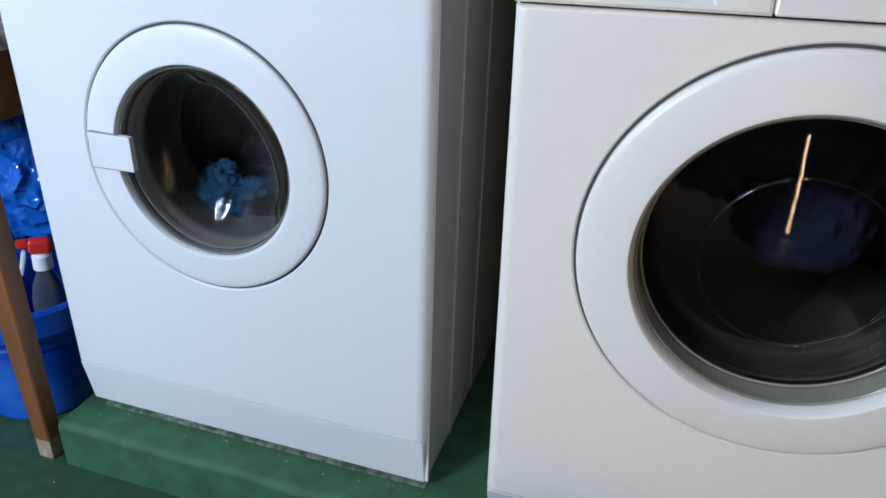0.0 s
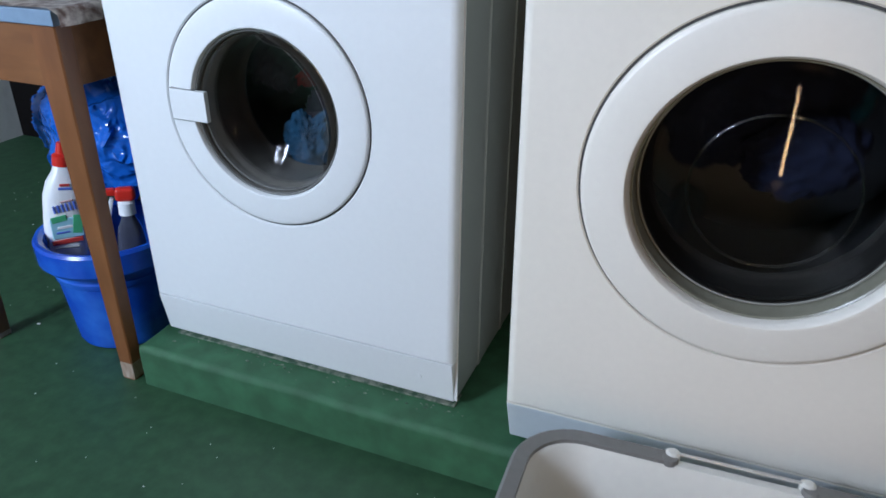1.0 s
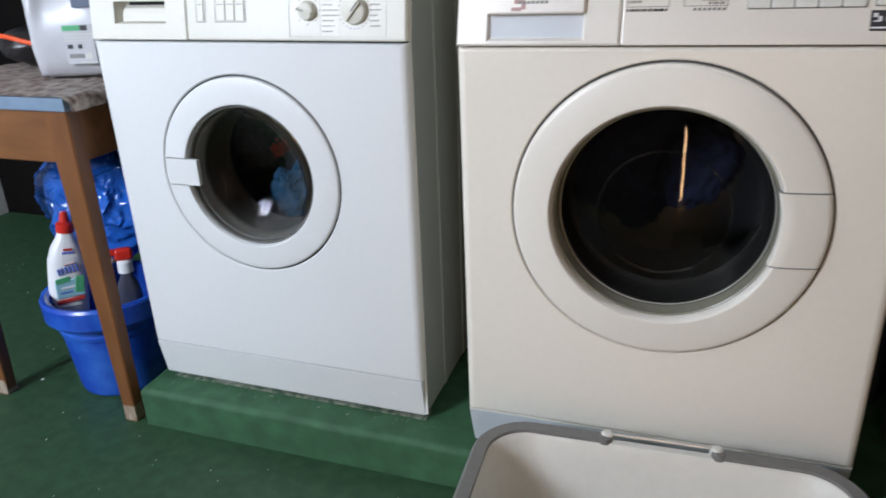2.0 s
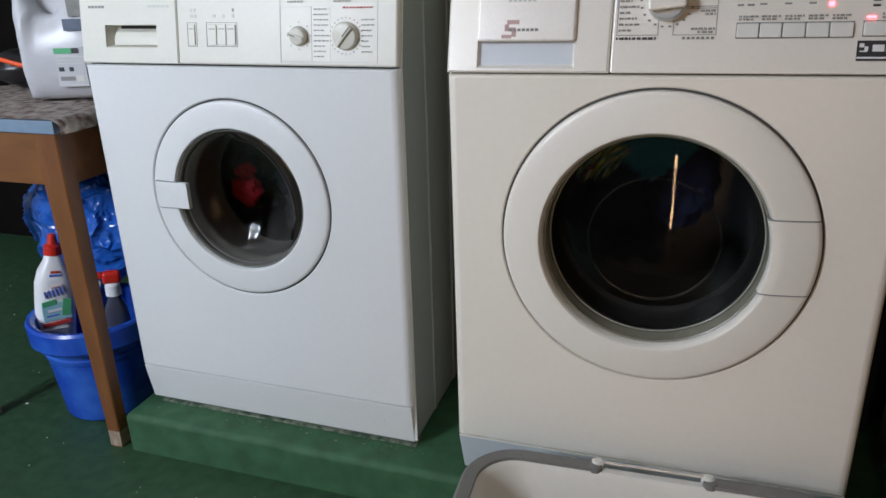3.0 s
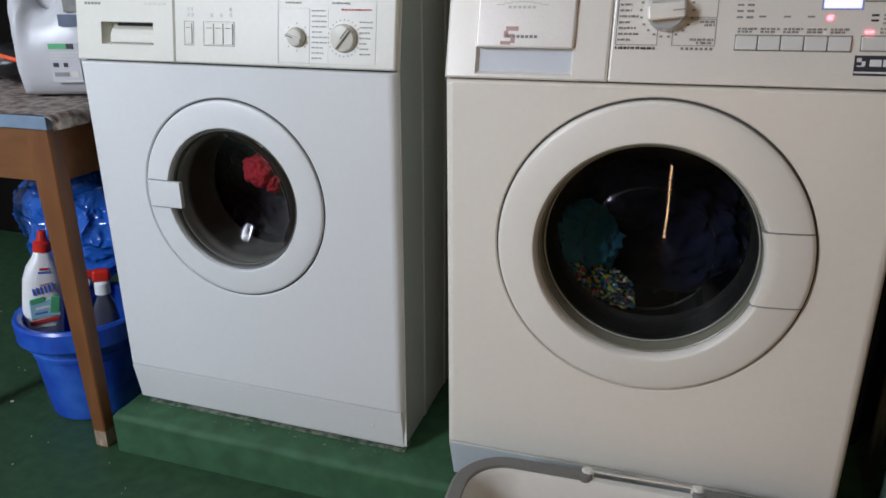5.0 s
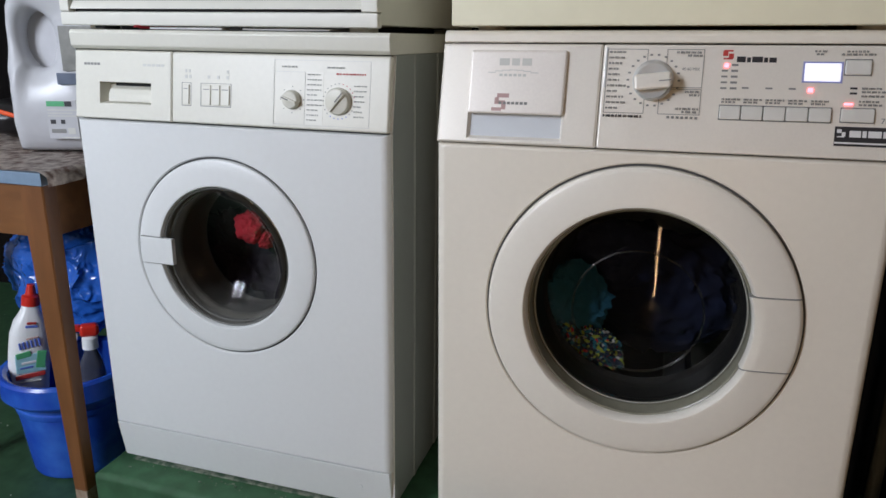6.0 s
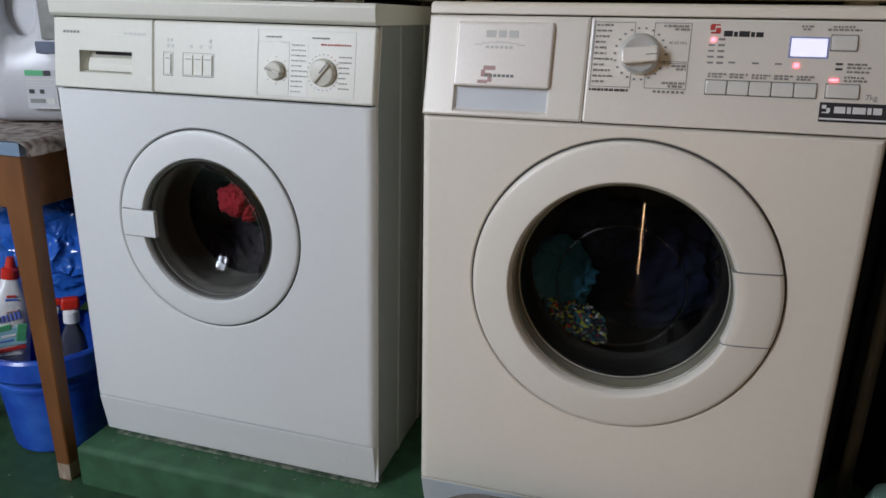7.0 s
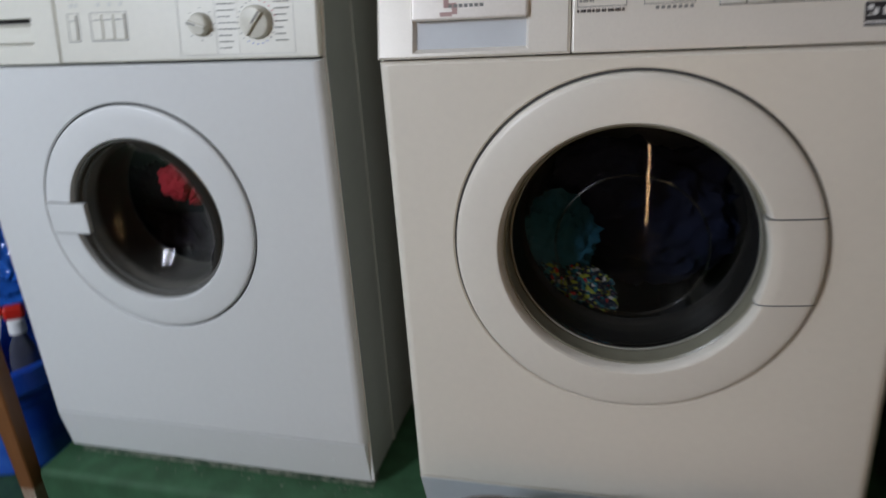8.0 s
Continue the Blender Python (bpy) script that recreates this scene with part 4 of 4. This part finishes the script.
def tablecloth():
    """Oilcloth lying on the table, curling down over one edge."""
    bm = bmesh.new()
    nx, ny = 60, 40
    x0, x1, y0, y1 = -0.535, -0.006, -0.058, 0.395
    rows = []
    for i in range(nx + 1):
        row = []
        for j in range(ny + 1):
            u, y = x0 + (x1 - x0) * i / nx, y0 + (y1 - y0) * j / ny
            over = max(0.0, u + 0.043)
            bend = min(over / 0.018, 1.35)
            x = min(u, -0.043) + 0.018 * math.sin(bend) * (1 if over else 0)
            z = CLOTH_TOP - 0.0045 - (0.018 * (1 - math.cos(bend)) + max(0.0, over - 0.0243) * 0.97 if over else 0)
            wav = 0.0022 * noise.noise(Vector((u * 24, y * 24, 3))) + 0.0012 * noise.noise(Vector((u * 70, y * 70, 1)))
            row.append(bm.verts.new((x + (wav * 2 if over else 0), y + 0.004 * noise.noise(Vector((u * 40, 0, 5))) * (j == 0), z + wav + 0.001)))
        rows.append(row)
    for p, q in zip(rows, rows[1:]):
        for j in range(ny):
            bm.faces.new((p[j], p[j + 1], q[j + 1], q[j]))
    bmesh.ops.solidify(bm, geom=bm.faces[:], thickness=-0.0022)
    return tagged(new("tablecloth", finish("tablecloth", bm, OILCLOTH, 60)), "brownish grey patterned oilcloth curling over the table edge", "tablecloth")


tablecloth()


def superellipse(w, d, n=40, e=3.4):
    pts = []
    for k in range(n):
        a = 2 * math.pi * k / n
        c, s = math.cos(a), math.sin(a)
        pts.append((math.copysign(abs(c) ** (2 / e), c) * w, math.copysign(abs(s) ** (2 / e), s) * d))
    return pts


def loft(rows, cap=True, n=40, e=3.4):
    """Rows of (z, half width, half depth, x shift)."""
    bm = bmesh.new()
    rings = [[bm.verts.new((x + sh, y, z)) for x, y in superellipse(w, d, n, e)] for z, w, d, sh in rows]
    for p, q in zip(rings, rings[1:]):
        for k in range(n):
            bm.faces.new((p[k], p[(k + 1) % n], q[(k + 1) % n], q[k]))
    if cap:
        bm.faces.new(rings[0])
        bm.faces.new(rings[-1])
    return bm


def jug():
    """A large white detergent jug with a loop handle at one side."""
    j = thing("detergent_jug", "large white plastic detergent jug with loop handle on the table", "detergent bottle", pose(-0.129, 0.163, CLOTH_TOP - 0.001, 0, 0, 20))
    # side view of the jug round its finger hole, rounded in depth
    outline = [(-0.126, 0.0), (-0.133, 0.004), (-0.133, 0.03), (-0.130, 0.09), (-0.130, 0.130), (-0.134, 0.158), (-0.130, 0.200), (-0.128, 0.250), (-0.122, 0.285), (-0.110, 0.310),
               (-0.098, 0.328), (-0.060, 0.338), (-0.030, 0.345), (0.060, 0.345), (0.080, 0.300), (0.086, 0.20), (0.084, 0.03), (0.082, 0.004), (0.076, 0.0)]
    hx, hz = -0.068, 0.220
    bm = bmesh.new()
    n, steps = 72, 12
    front, back = [], []
    for q in range(n):
        a = 2 * math.pi * q / n
        c, s_ = math.cos(a), math.sin(a)
        far = 0.0
        for (ax, az), (bx, bz) in zip(outline, outline[1:] + outline[:1]):
            den = c * (bz - az) - s_ * (bx - ax)
            if abs(den) > 1e-9:
                r = ((ax - hx) * (bz - az) - (az - hz) * (bx - ax)) / den
                u = ((ax - hx) * s_ - (az - hz) * c) / den
                if r > 0 and -1e-6 <= u <= 1 + 1e-6:
                    far = max(far, r)
        near = 1 / math.sqrt((c / 0.034) ** 2 + (s_ / 0.054) ** 2)
        depth = min(0.052, 0.012 + (far - near) * 0.55)
        lines = []
        for side in (-1, 1):
            row = []
            for k in range(steps + 1):
                u = 0.5 - 0.5 * math.cos(math.pi * k / steps)
                r = near + (far - near) * u
                w = math.sin(math.pi * u) ** 0.32 if 0 < k < steps else 0.0
                row.append(bm.verts.new((hx + r * c, side * depth * w, hz + r * s_)))
            lines.append(row)
        front.append(lines[0])
        back.append(lines[1])
    for rows in (front, back):
        for q in range(n):
            p, o = rows[q], rows[(q + 1) % n]
            for k in range(steps):
                bm.faces.new((p[k], p[k + 1], o[k + 1], o[k]))
    bmesh.ops.remove_doubles(bm, verts=bm.verts[:], dist=0.0002)
    part("body", bm, JUG, j, angle=60)
    part("grip_web", box(-0.102, -0.034, 0.010, 0.016, 0.162, 0.276, 0.002), JUG, j)
    part("cap", lathe([(0.0005, 0.340), (0.030, 0.340), (0.030, 0.372), (0.027, 0.376), (0.0005, 0.376)], 0.016, 0.0, 32, "z"), PRINT_BLUE, j)
    lab = part("label", box(-0.055, 0.004, -0.0524, -0.050, 0.030, 0.106, 0.001), JUG, j, "white printed label")
    y = -0.0532
    for x0, x1, z0, z1, m in ((-0.008, 0.026, 0.094, 0.104, PRINT_GREEN), (0.027, 0.040, 0.094, 0.104, PRINT_BLACK), (-0.004, 0.006, 0.060, 0.068, PRINT_BLACK), (0.016, 0.024, 0.060, 0.068, PRINT_BLACK),
                              (-0.004, 0.024, 0.042, 0.050, PRINT), (0.028, 0.042, 0.040, 0.052, PRINT_LIGHT), (-0.008, 0.05, 0.086, 0.0880, PRINT_LIGHT), (-0.008, 0.04, 0.080, 0.0818, PRINT_LIGHT), (-0.008, 0.046, 0.0745, 0.0762, PRINT_LIGHT), (0.014, 0.05, 0.032, 0.0340, PRINT_LIGHT)):
        part("label_bar", box(x0 - 0.045, x1 - 0.045, y, y + 0.002, z0, z1), m, lab)
    part("back_label", moved(box(-0.012, 0.060, -0.0535, -0.047, 0.162, 0.246, 0.0008), Matrix()), mat("dusky_label", (0.22, 0.22, 0.20), 0.4, vary=0.3, grain=60), j, "dusky printed shoulder label")
    part("label_bar", box(-0.026, 0.060, -0.0530, -0.048, 0.136, 0.158, 0.0006), mat("slate_label", (0.10, 0.13, 0.19), 0.4, vary=0.2), j)


jug()


def black_case():
    c = thing("tool_bag", "black vinyl bag with orange strap on the table", "bag", pose(-0.435, 0.29, CLOTH_TOP - 0.001))
    part("body", moved(crumple(0.085, 0.085, 0.045, 51, 0.10, 1.6, 4, 0.3), pose(0, 0, 0.043)), BLACK_BAG, c)
    bm = bmesh.new()
    pts = [(-0.10 + 0.2 * q / 20, -0.075 - 0.01 * math.sin(q / 20 * math.pi), 0.062 + 0.010 * math.sin(q / 20 * math.pi * 1.5)) for q in range(21)]
    rings = [[bm.verts.new((x, y + 0.004 * math.cos(a), z + 0.005 * math.sin(a))) for a in [2 * math.pi * r / 10 for r in range(10)]] for x, y, z in pts]
    for p, q in zip(rings, rings[1:]):
        for r in range(10):
            bm.faces.new((p[r], p[(r + 1) % 10], q[(r + 1) % 10], q[r]))
    bm.faces.new(rings[0])
    bm.faces.new(rings[-1])
    part("strap", bm, ORANGE, c, "bright orange strap")


black_case()


# ---- bucket and bottles under the table ----
def bucket():
    b = thing("bucket", "translucent blue plastic bucket holding bottles under the table", "bucket", pose(-0.200, 0.100, FLOOR))
    out = [(0.0005, 0.0), (0.088, 0.0), (0.097, 0.004), (0.100, 0.012), (0.117, 0.180), (0.134, 0.184), (0.140, 0.192), (0.141, 0.232), (0.137, 0.238), (0.130, 0.238)]
    inn = [(0.122, 0.232), (0.113, 0.182), (0.096, 0.014), (0.0005, 0.008)]
    part("shell", lathe(out + inn, 0, 0, 72, "z"), BUCKET, b)
    part("rim_band", lathe([(0.1150, 0.150), (0.1175, 0.153), (0.1185, 0.163), (0.1155, 0.166)], 0, 0, 72, "z"), BUCKET, b)
    for a in (20, 200):
        part("bail_lug", moved(box(0.136, 0.148, -0.014, 0.014, 0.200, 0.230, 0.003), pose(0, 0, 0, 0, 0, a)), BUCKET, b)


bucket()


def cleaner_bottle():
    b = thing("cleaner_bottle", "white cleaner bottle with red cap and colourful label in the bucket", "bottle", pose(-0.292, 0.062, 0.068, 0, 8.5, 52))
    part("body", loft([(0.0, 0.036, 0.026, 0), (0.004, 0.039, 0.029, 0), (0.10, 0.040, 0.029, 0), (0.150, 0.0385, 0.029, 0), (0.176, 0.032, 0.027, 0), (0.198, 0.020, 0.019, 0), (0.220, 0.014, 0.014, 0)], e=2.6), BOTTLE, b)
    cap = part("cap", lathe([(0.0005, 0.212), (0.018, 0.212), (0.0175, 0.232), (0.011, 0.236), (0.0085, 0.252), (0.0075, 0.258), (0.0005, 0.259)], 0, 0, 28, "z"), CAP_RED, b, "red squirt cap")
    lab = part("label", loft([(0.014, 0.0400, 0.0296, 0), (0.10, 0.0406, 0.0298, 0), (0.150, 0.0391, 0.0297, 0)], False, e=2.6), PRINT_WHITE, b, "colourful printed label")
    y = -0.0312
    def mark(x0, x1, z0, z1, m, roll=0):
        x0, x1 = x0 * 1.3, x1 * 1.3
        if z1 < 0.16:
            z0, z1 = z0 * 1.55 - 0.094, z1 * 1.55 - 0.092
        part("label_bar", moved(box(-(x1 - x0) / 2, (x1 - x0) / 2, y, y + 0.003, -(z1 - z0) / 2, (z1 - z0) / 2, 0.001, 1), pose((x0 + x1) / 2, 0, (z0 + z1) / 2, 0, roll, 0)), m, lab)
    mark(-0.022, 0.022, 0.104, 0.130, PRINT_CYAN, -6)
    y -= 0.0006
    mark(-0.022, 0.000, 0.126, 0.133, PRINT_GREEN, -14)
    mark(0.008, 0.022, 0.110, 0.134, PRINT_GREEN, 4)
    mark(-0.014, 0.008, 0.117, 0.120, PRINT_WHITE, -8)
    mark(-0.016, 0.004, 0.110, 0.112, PRINT_BLUE, -8)
    mark(-0.022, 0.022, 0.096, 0.101, PRINT_RED, -9)
    mark(-0.020, 0.016, 0.089, 0.0900, PRINT_LIGHT, -4)
    for q in range(6):
        mark(-0.018 + q * 0.0056, -0.0150 + q * 0.0056, 0.138 + q * 0.0010, 0.147 + q * 0.0012, PRINT_BLUE, -12)
    mark(-0.008, 0.010, 0.1535, 0.1545, PRINT_ROSE, -12)
    y += 0.0030
    mark(-0.009, 0.009, 0.168, 0.1735, PRINT_BLUE)
    mark(-0.007, 0.007, 0.1755, 0.181, PRINT_RED)


cleaner_bottle()


def spray_bottle():
    b = thing("spray_bottle", "clear bottle with red and white spray head in the bucket", "bottle", pose(-0.127, 0.080, 0.022, 0, 2, 40))
    part("body", loft([(0.0, 0.025, 0.023, 0), (0.005, 0.027, 0.025, 0), (0.12, 0.027, 0.025, 0), (0.150, 0.022, 0.021, 0), (0.170, 0.013, 0.013, 0), (0.182, 0.012, 0.012, 0)], e=2.6), CLEAR, b, "clear plastic body")
    part("collar", lathe([(0.0005, 0.178), (0.016, 0.178), (0.0155, 0.202), (0.011, 0.206), (0.0005, 0.206)], 0, 0, 24, "z"), BOTTLE, b, "white collar")
    part("spray_head", join(box(-0.018, 0.019, -0.011, 0.011, 0.205, 0.233, 0.008, 3), box(-0.034, -0.016, -0.007, 0.007, 0.218, 0.232, 0.003)), CAP_RED, b, "red spray head")
    part("trigger", moved(box(-0.004, 0.003, -0.006, 0.006, -0.045, 0.0, 0.002), pose(-0.024, 0, 0.212, 0, 14, 0)), BOTTLE, b)


spray_bottle()
bag = thing("blue_bag", "shiny crumpled blue plastic bag stuffed under the table", "plastic bag", pose(-0.252, 0.215, 0.312))
film = crumple(0.172, 0.098, 0.132, 61, 0.11, 1.3, 6, 1.1)
for v in film.verts:
    p = v.co + 0.02 * noise.noise_vector(v.co * 14)
    d, e = noise.voronoi(p * 17)[0], noise.voronoi(p * 43)[0]
    v.co += v.co.normalized() * (0.014 * (d[0] - 0.45) + 0.006 * (e[0] - 0.4))
part("film", film, BAG, bag, angle=24)
part("knotted_neck", moved(crumple(0.040, 0.036, 0.045, 62, 0.3, 2.4, 5, 0.9), pose(0.05, -0.01, 0.115, 0, 20, 0)), BAG, bag, angle=80)


# ---- laundry basket ----
def rounded_rect(w, d, r, n=8):
    pts = []
    for cx, cy, a0 in ((w - r, d - r, 0), (-w + r, d - r, 90), (-w + r, -d + r, 180), (w - r, -d + r, 270)):
        for k in range(n + 1):
            a = radians(a0 + 90 * k / n)
            pts.append((cx + r * math.cos(a), cy + r * math.sin(a)))
    return pts


def basket():
    h = 0.134 - FLOOR
    b = thing("laundry_basket", "ivory plastic laundry basket with folded grey handles on the floor", "laundry basket", pose(1.030, -0.333, FLOOR, 0, 0, 2.5))
    W, D, R = 0.252, 0.200, 0.070
    levels = [(0.0, -0.050), (0.004, -0.044), (h - 0.03, -0.010), (h - 0.006, -0.004), (h - 0.004, 0.010), (h, 0.012), (h + 0.003, 0.009), (h + 0.003, -0.002), (h - 0.004, -0.008), (h - 0.03, -0.014), (0.010, -0.050)]
    bm = bmesh.new()
    rings = [[bm.verts.new((x, y, z)) for x, y in rounded_rect(W + o, D + o, R)] for z, o in levels]
    for p, q in zip(rings, rings[1:]):
        for k in range(len(p)):
            j = (k + 1) % len(p)
            bm.faces.new((p[k], p[j], q[j], q[k]))
    bm.faces.new(rings[0])
    bm.faces.new(rings[-1])
    part("tub", bm, BASKET, b)
    # two bail handles folded down onto the rim
    for s in (-1, 1):
        path = []
        outer = rounded_rect(W + 0.006, D + 0.006, R)
        half = [p for p in outer if p[0] * s > 0]
        half.sort(key=lambda p: math.atan2(p[1], p[0] * s))
        path = [(s * 0.080, -D - 0.006)] + half + [(s * 0.080, D + 0.006)]
        bm = bmesh.new()
        rings = []
        for k, (x, y) in enumerate(path):
            a, c = path[max(k - 1, 0)], path[min(k + 1, len(path) - 1)]
            t = Vector((c[0] - a[0], c[1] - a[1], 0)).normalized()
            nrm = Vector((t.y, -t.x, 0))
            ring = []
            for u, v in ((-0.010, 0.002), (-0.009, 0.007), (0.008, 0.009), (0.012, 0.006), (0.013, -0.014), (0.010, -0.014), (0.009, 0.002)):
                q = Vector((x, y, h)) + nrm * u * s + Vector((0, 0, v + 0.001))
                ring.append(bm.verts.new(q))
            rings.append(ring)
        for p, q in zip(rings, rings[1:]):
            for k in range(7):
                bm.faces.new((p[k], p[(k + 1) % 7], q[(k + 1) % 7], q[k]))
        bm.faces.new(rings[0])
        bm.faces.new(rings[-1])
        hd = part("folding_handle", bm, HANDLE_GREY, b, "grey folding handle")
        for yy in (-1, 1):
            part("handle_end", lathe([(0.0005, h + 0.010), (0.009, h + 0.0095), (0.0105, h + 0.006), (0.0105, h + 0.001), (0.0005, h + 0.001)], s * 0.081, yy * (D + 0.005), 24, "z"), HANDLE_GREY, hd)
            part("hinge", lathe([(0.0005, h + 0.013), (0.006, h + 0.0125), (0.0098, h + 0.009), (0.0098, h - 0.004), (0.0005, h - 0.004)], s * 0.0785, yy * (D + 0.013), 24, "z"), BASKET, hd, "ivory hinge button")
    for yy in (-1, 1):
        bm = bmesh.new()
        rings = [[bm.verts.new((x, yy * (D + 0.013) + 0.0022 * math.cos(a), h + 0.010 + 0.0022 * math.sin(a))) for a in [math.pi * r / 5 for r in range(10)]] for x in (-0.0785, 0.0785)]
        for r in range(10):
            bm.faces.new((rings[0][r], rings[0][(r + 1) % 10], rings[1][(r + 1) % 10], rings[1][r]))
        part("hinge_wire", bm, CHROME, b, "thin steel wire joining the handle hinges")


basket()


# ---- beside the silver-panelled washer ----
def curtain():
    bm = bmesh.new()
    rows = []
    for i in range(121):
        x = 1.33 + 0.9 * i / 120
        y = 0.33 + 0.03 * math.sin(i * 0.55) + 0.012 * noise.noise(Vector((i * 0.2, 0, 0)))
        rows.append([bm.verts.new((x, y + 0.004 * math.sin(z * 3 + i), z)) for z in (FLOOR + 0.03, 0.3, 0.7, 1.1, 1.5, 2.0)])
    for p, q in zip(rows, rows[1:]):
        for k in range(5):
            bm.faces.new((p[k], p[k + 1], q[k + 1], q[k]))
    bmesh.ops.solidify(bm, geom=bm.faces[:], thickness=0.003)
    return bm


tagged(new("curtain", finish("curtain", curtain(), NAVY_CLOTH, 60)), "dark navy cloth curtain hanging in deep shade", "curtain")
tagged(new("curtain_rail", finish("curtain_rail", box(1.32, 2.449, 0.315, 0.345, 2.0, 2.025, 0.004), PIPE)), "dark metal curtain rail", "curtain rail")
for x in (1.405, 1.470):
    tagged(new("drain_pipe", finish("drain_pipe", lathe([(0.0005, FLOOR + (0.087 if x < 1.75 else 0)), (0.011, FLOOR + 0.087), (0.011, 1.30), (0.0005, 1.30)], x, 0.20, 20, "z"), PIPE)), "dark grey hose rising beside the washer", "hose", "hoses")
tagged(new("pale_green_canister", finish("pale_green_canister", loft([(FLOOR + 0.087, 0.060, 0.055, 0), (0.02, 0.068, 0.062, 0), (0.10, 0.068, 0.062, 0), (0.15, 0.050, 0.048, 0), (0.17, 0.020, 0.02, 0)], e=2.4), PALE_GREEN)), "pale green translucent plastic canister beside the washer", "canister").location = (1.452, 0.050, 0)

# ---- small marks on floor and plinth ----
bm = bmesh.new()
rnd = random.Random(3)
for k in range(70):
    x, y = rnd.uniform(0.03, 0.62), 0.008 - abs(rnd.gauss(0, 0.010))
    s = 0.0007 + 0.0026 * rnd.random() ** 3
    own = box(x - s, x + s, y - s * 0.5, y + s * 0.5, -0.001, 0.0008)
    moved(own, Matrix.Translation((x, y, 0)) @ pose(0, 0, 0, 0, 0, rnd.uniform(-12, 12)) @ Matrix.Translation((-x, -y, 0)))
    join(bm, own)
tagged(new("paint_flakes", finish("paint_flakes", bm, SCUFF)), "scuffed grey paint flakes along the washer's foot", "paint flakes", kind="stuff")
bm = box(0.02, 0.595, 0.013, 0.05, 0.0, 0.0035, 0.001)
tagged(new("shim_strip", finish("shim_strip", bm, SCUFF)), "worn grey strip under the washer's front edge", "strip")
bm = bmesh.new()
for k in range(160):
    x, y = rnd.uniform(-1.3, 0.75), rnd.uniform(-0.75, 0.9)
    if x > -0.06 and y > -0.09:
        y = -0.09 - rnd.random() * 0.5
    s = 0.0007 + 0.0012 * rnd.random() ** 3
    join(bm, moved(box(-s, s, -s * 0.7, s * 0.7, 0, 0.0012), pose(x, y, FLOOR, 0, 0, rnd.uniform(0, 180))))
s = 0.004
join(bm, moved(box(-s, s, -s * 0.5, s * 0.5, 0, 0.003, 0.001, 1), pose(-0.383, 0.022, FLOOR, 0, 0, 20)))
tagged(new("floor_lint", finish("floor_lint", bm, LINT)), "tiny pale specks of lint on the green floor", "lint", kind="stuff")


# ---- motion of drums and laundry ----
def motions():
    def turned(x, z, rows):
        return [(t, pose(x, y, z, 0, a, 0)) for t, y, a in rows]
    # first machine: clockwise at one turn in 1.08 s, stopping at 3.6 s
    spin = [(t * 0.15, 333 * t * 0.15) for t in range(23)]
    last = spin[-1][1]
    stop = [(3.4, last + 30), (3.5, last + 52), (3.6, last + 62), (3.8, last + 66), (4.2, last + 60), (4.7, last + 40), (5.3, last + 28), (8.0, last + 28)]
    both = spin + stop
    walk(DRUM_A, [(t, pose(-0.0130, 0.125, 0.4665, 0, a, 0)) for t, a in both])
    walk(RAG_BLUE, turned(AX, AZ, [(t, 0.004 if t < 0.8 else 0.024 if t < 2.6 else 0.12, a + 8) for t, a in spin] + [(t, 0.12, a + 18 - 40) for t, a in stop]))
    walk(RAG_RED, turned(AX, AZ, [(t, 0.13 if t < 2.7 else 0.13 * max(0.17, 3.15 - t) / 0.45 if t < 3.15 else 0.018 if t < 4.5 else 0.006, a - 20) for t, a in both]))
    walk(DARK_A, turned(AX, AZ, [(t, 0.0, a) for t, a in both]))
    # second machine: anticlockwise at one turn in 0.92 s, stopping after 4.2 s
    turn = [(t * 0.15, 112 + 390 * (3.9 - t * 0.15)) for t in range(27)]
    halt = [(4.0, 42), (4.1, 12), (4.2, -4), (4.35, -14), (4.6, -8), (5.2, 0), (8.0, 0)]
    walk(DRUM_B, [(t, pose(-0.0015, 0.112, 0.470, 0, a, 0)) for t, a in turn + halt])
    walk(NAVY_B, turned(BX, BZ, [(t, 0.0, a) for t, a in turn + halt]))
    # shirt and shorts come to the glass in the second half
    fall = [(t, (0.23 if t < 2.5 else 0.23 * max(0.0, 3.15 - t) / 0.65 if t < 3.15 else 0.22 * max(0.0, 1 - abs(t - 3.58) / 0.36)), a) for t, a in turn] + [(t, 0.0, a) for t, a in halt]
    walk(CLOTH_P, turned(BX, BZ, fall))
    walk(CLOTH_T, turned(BX, BZ, fall))


motions()
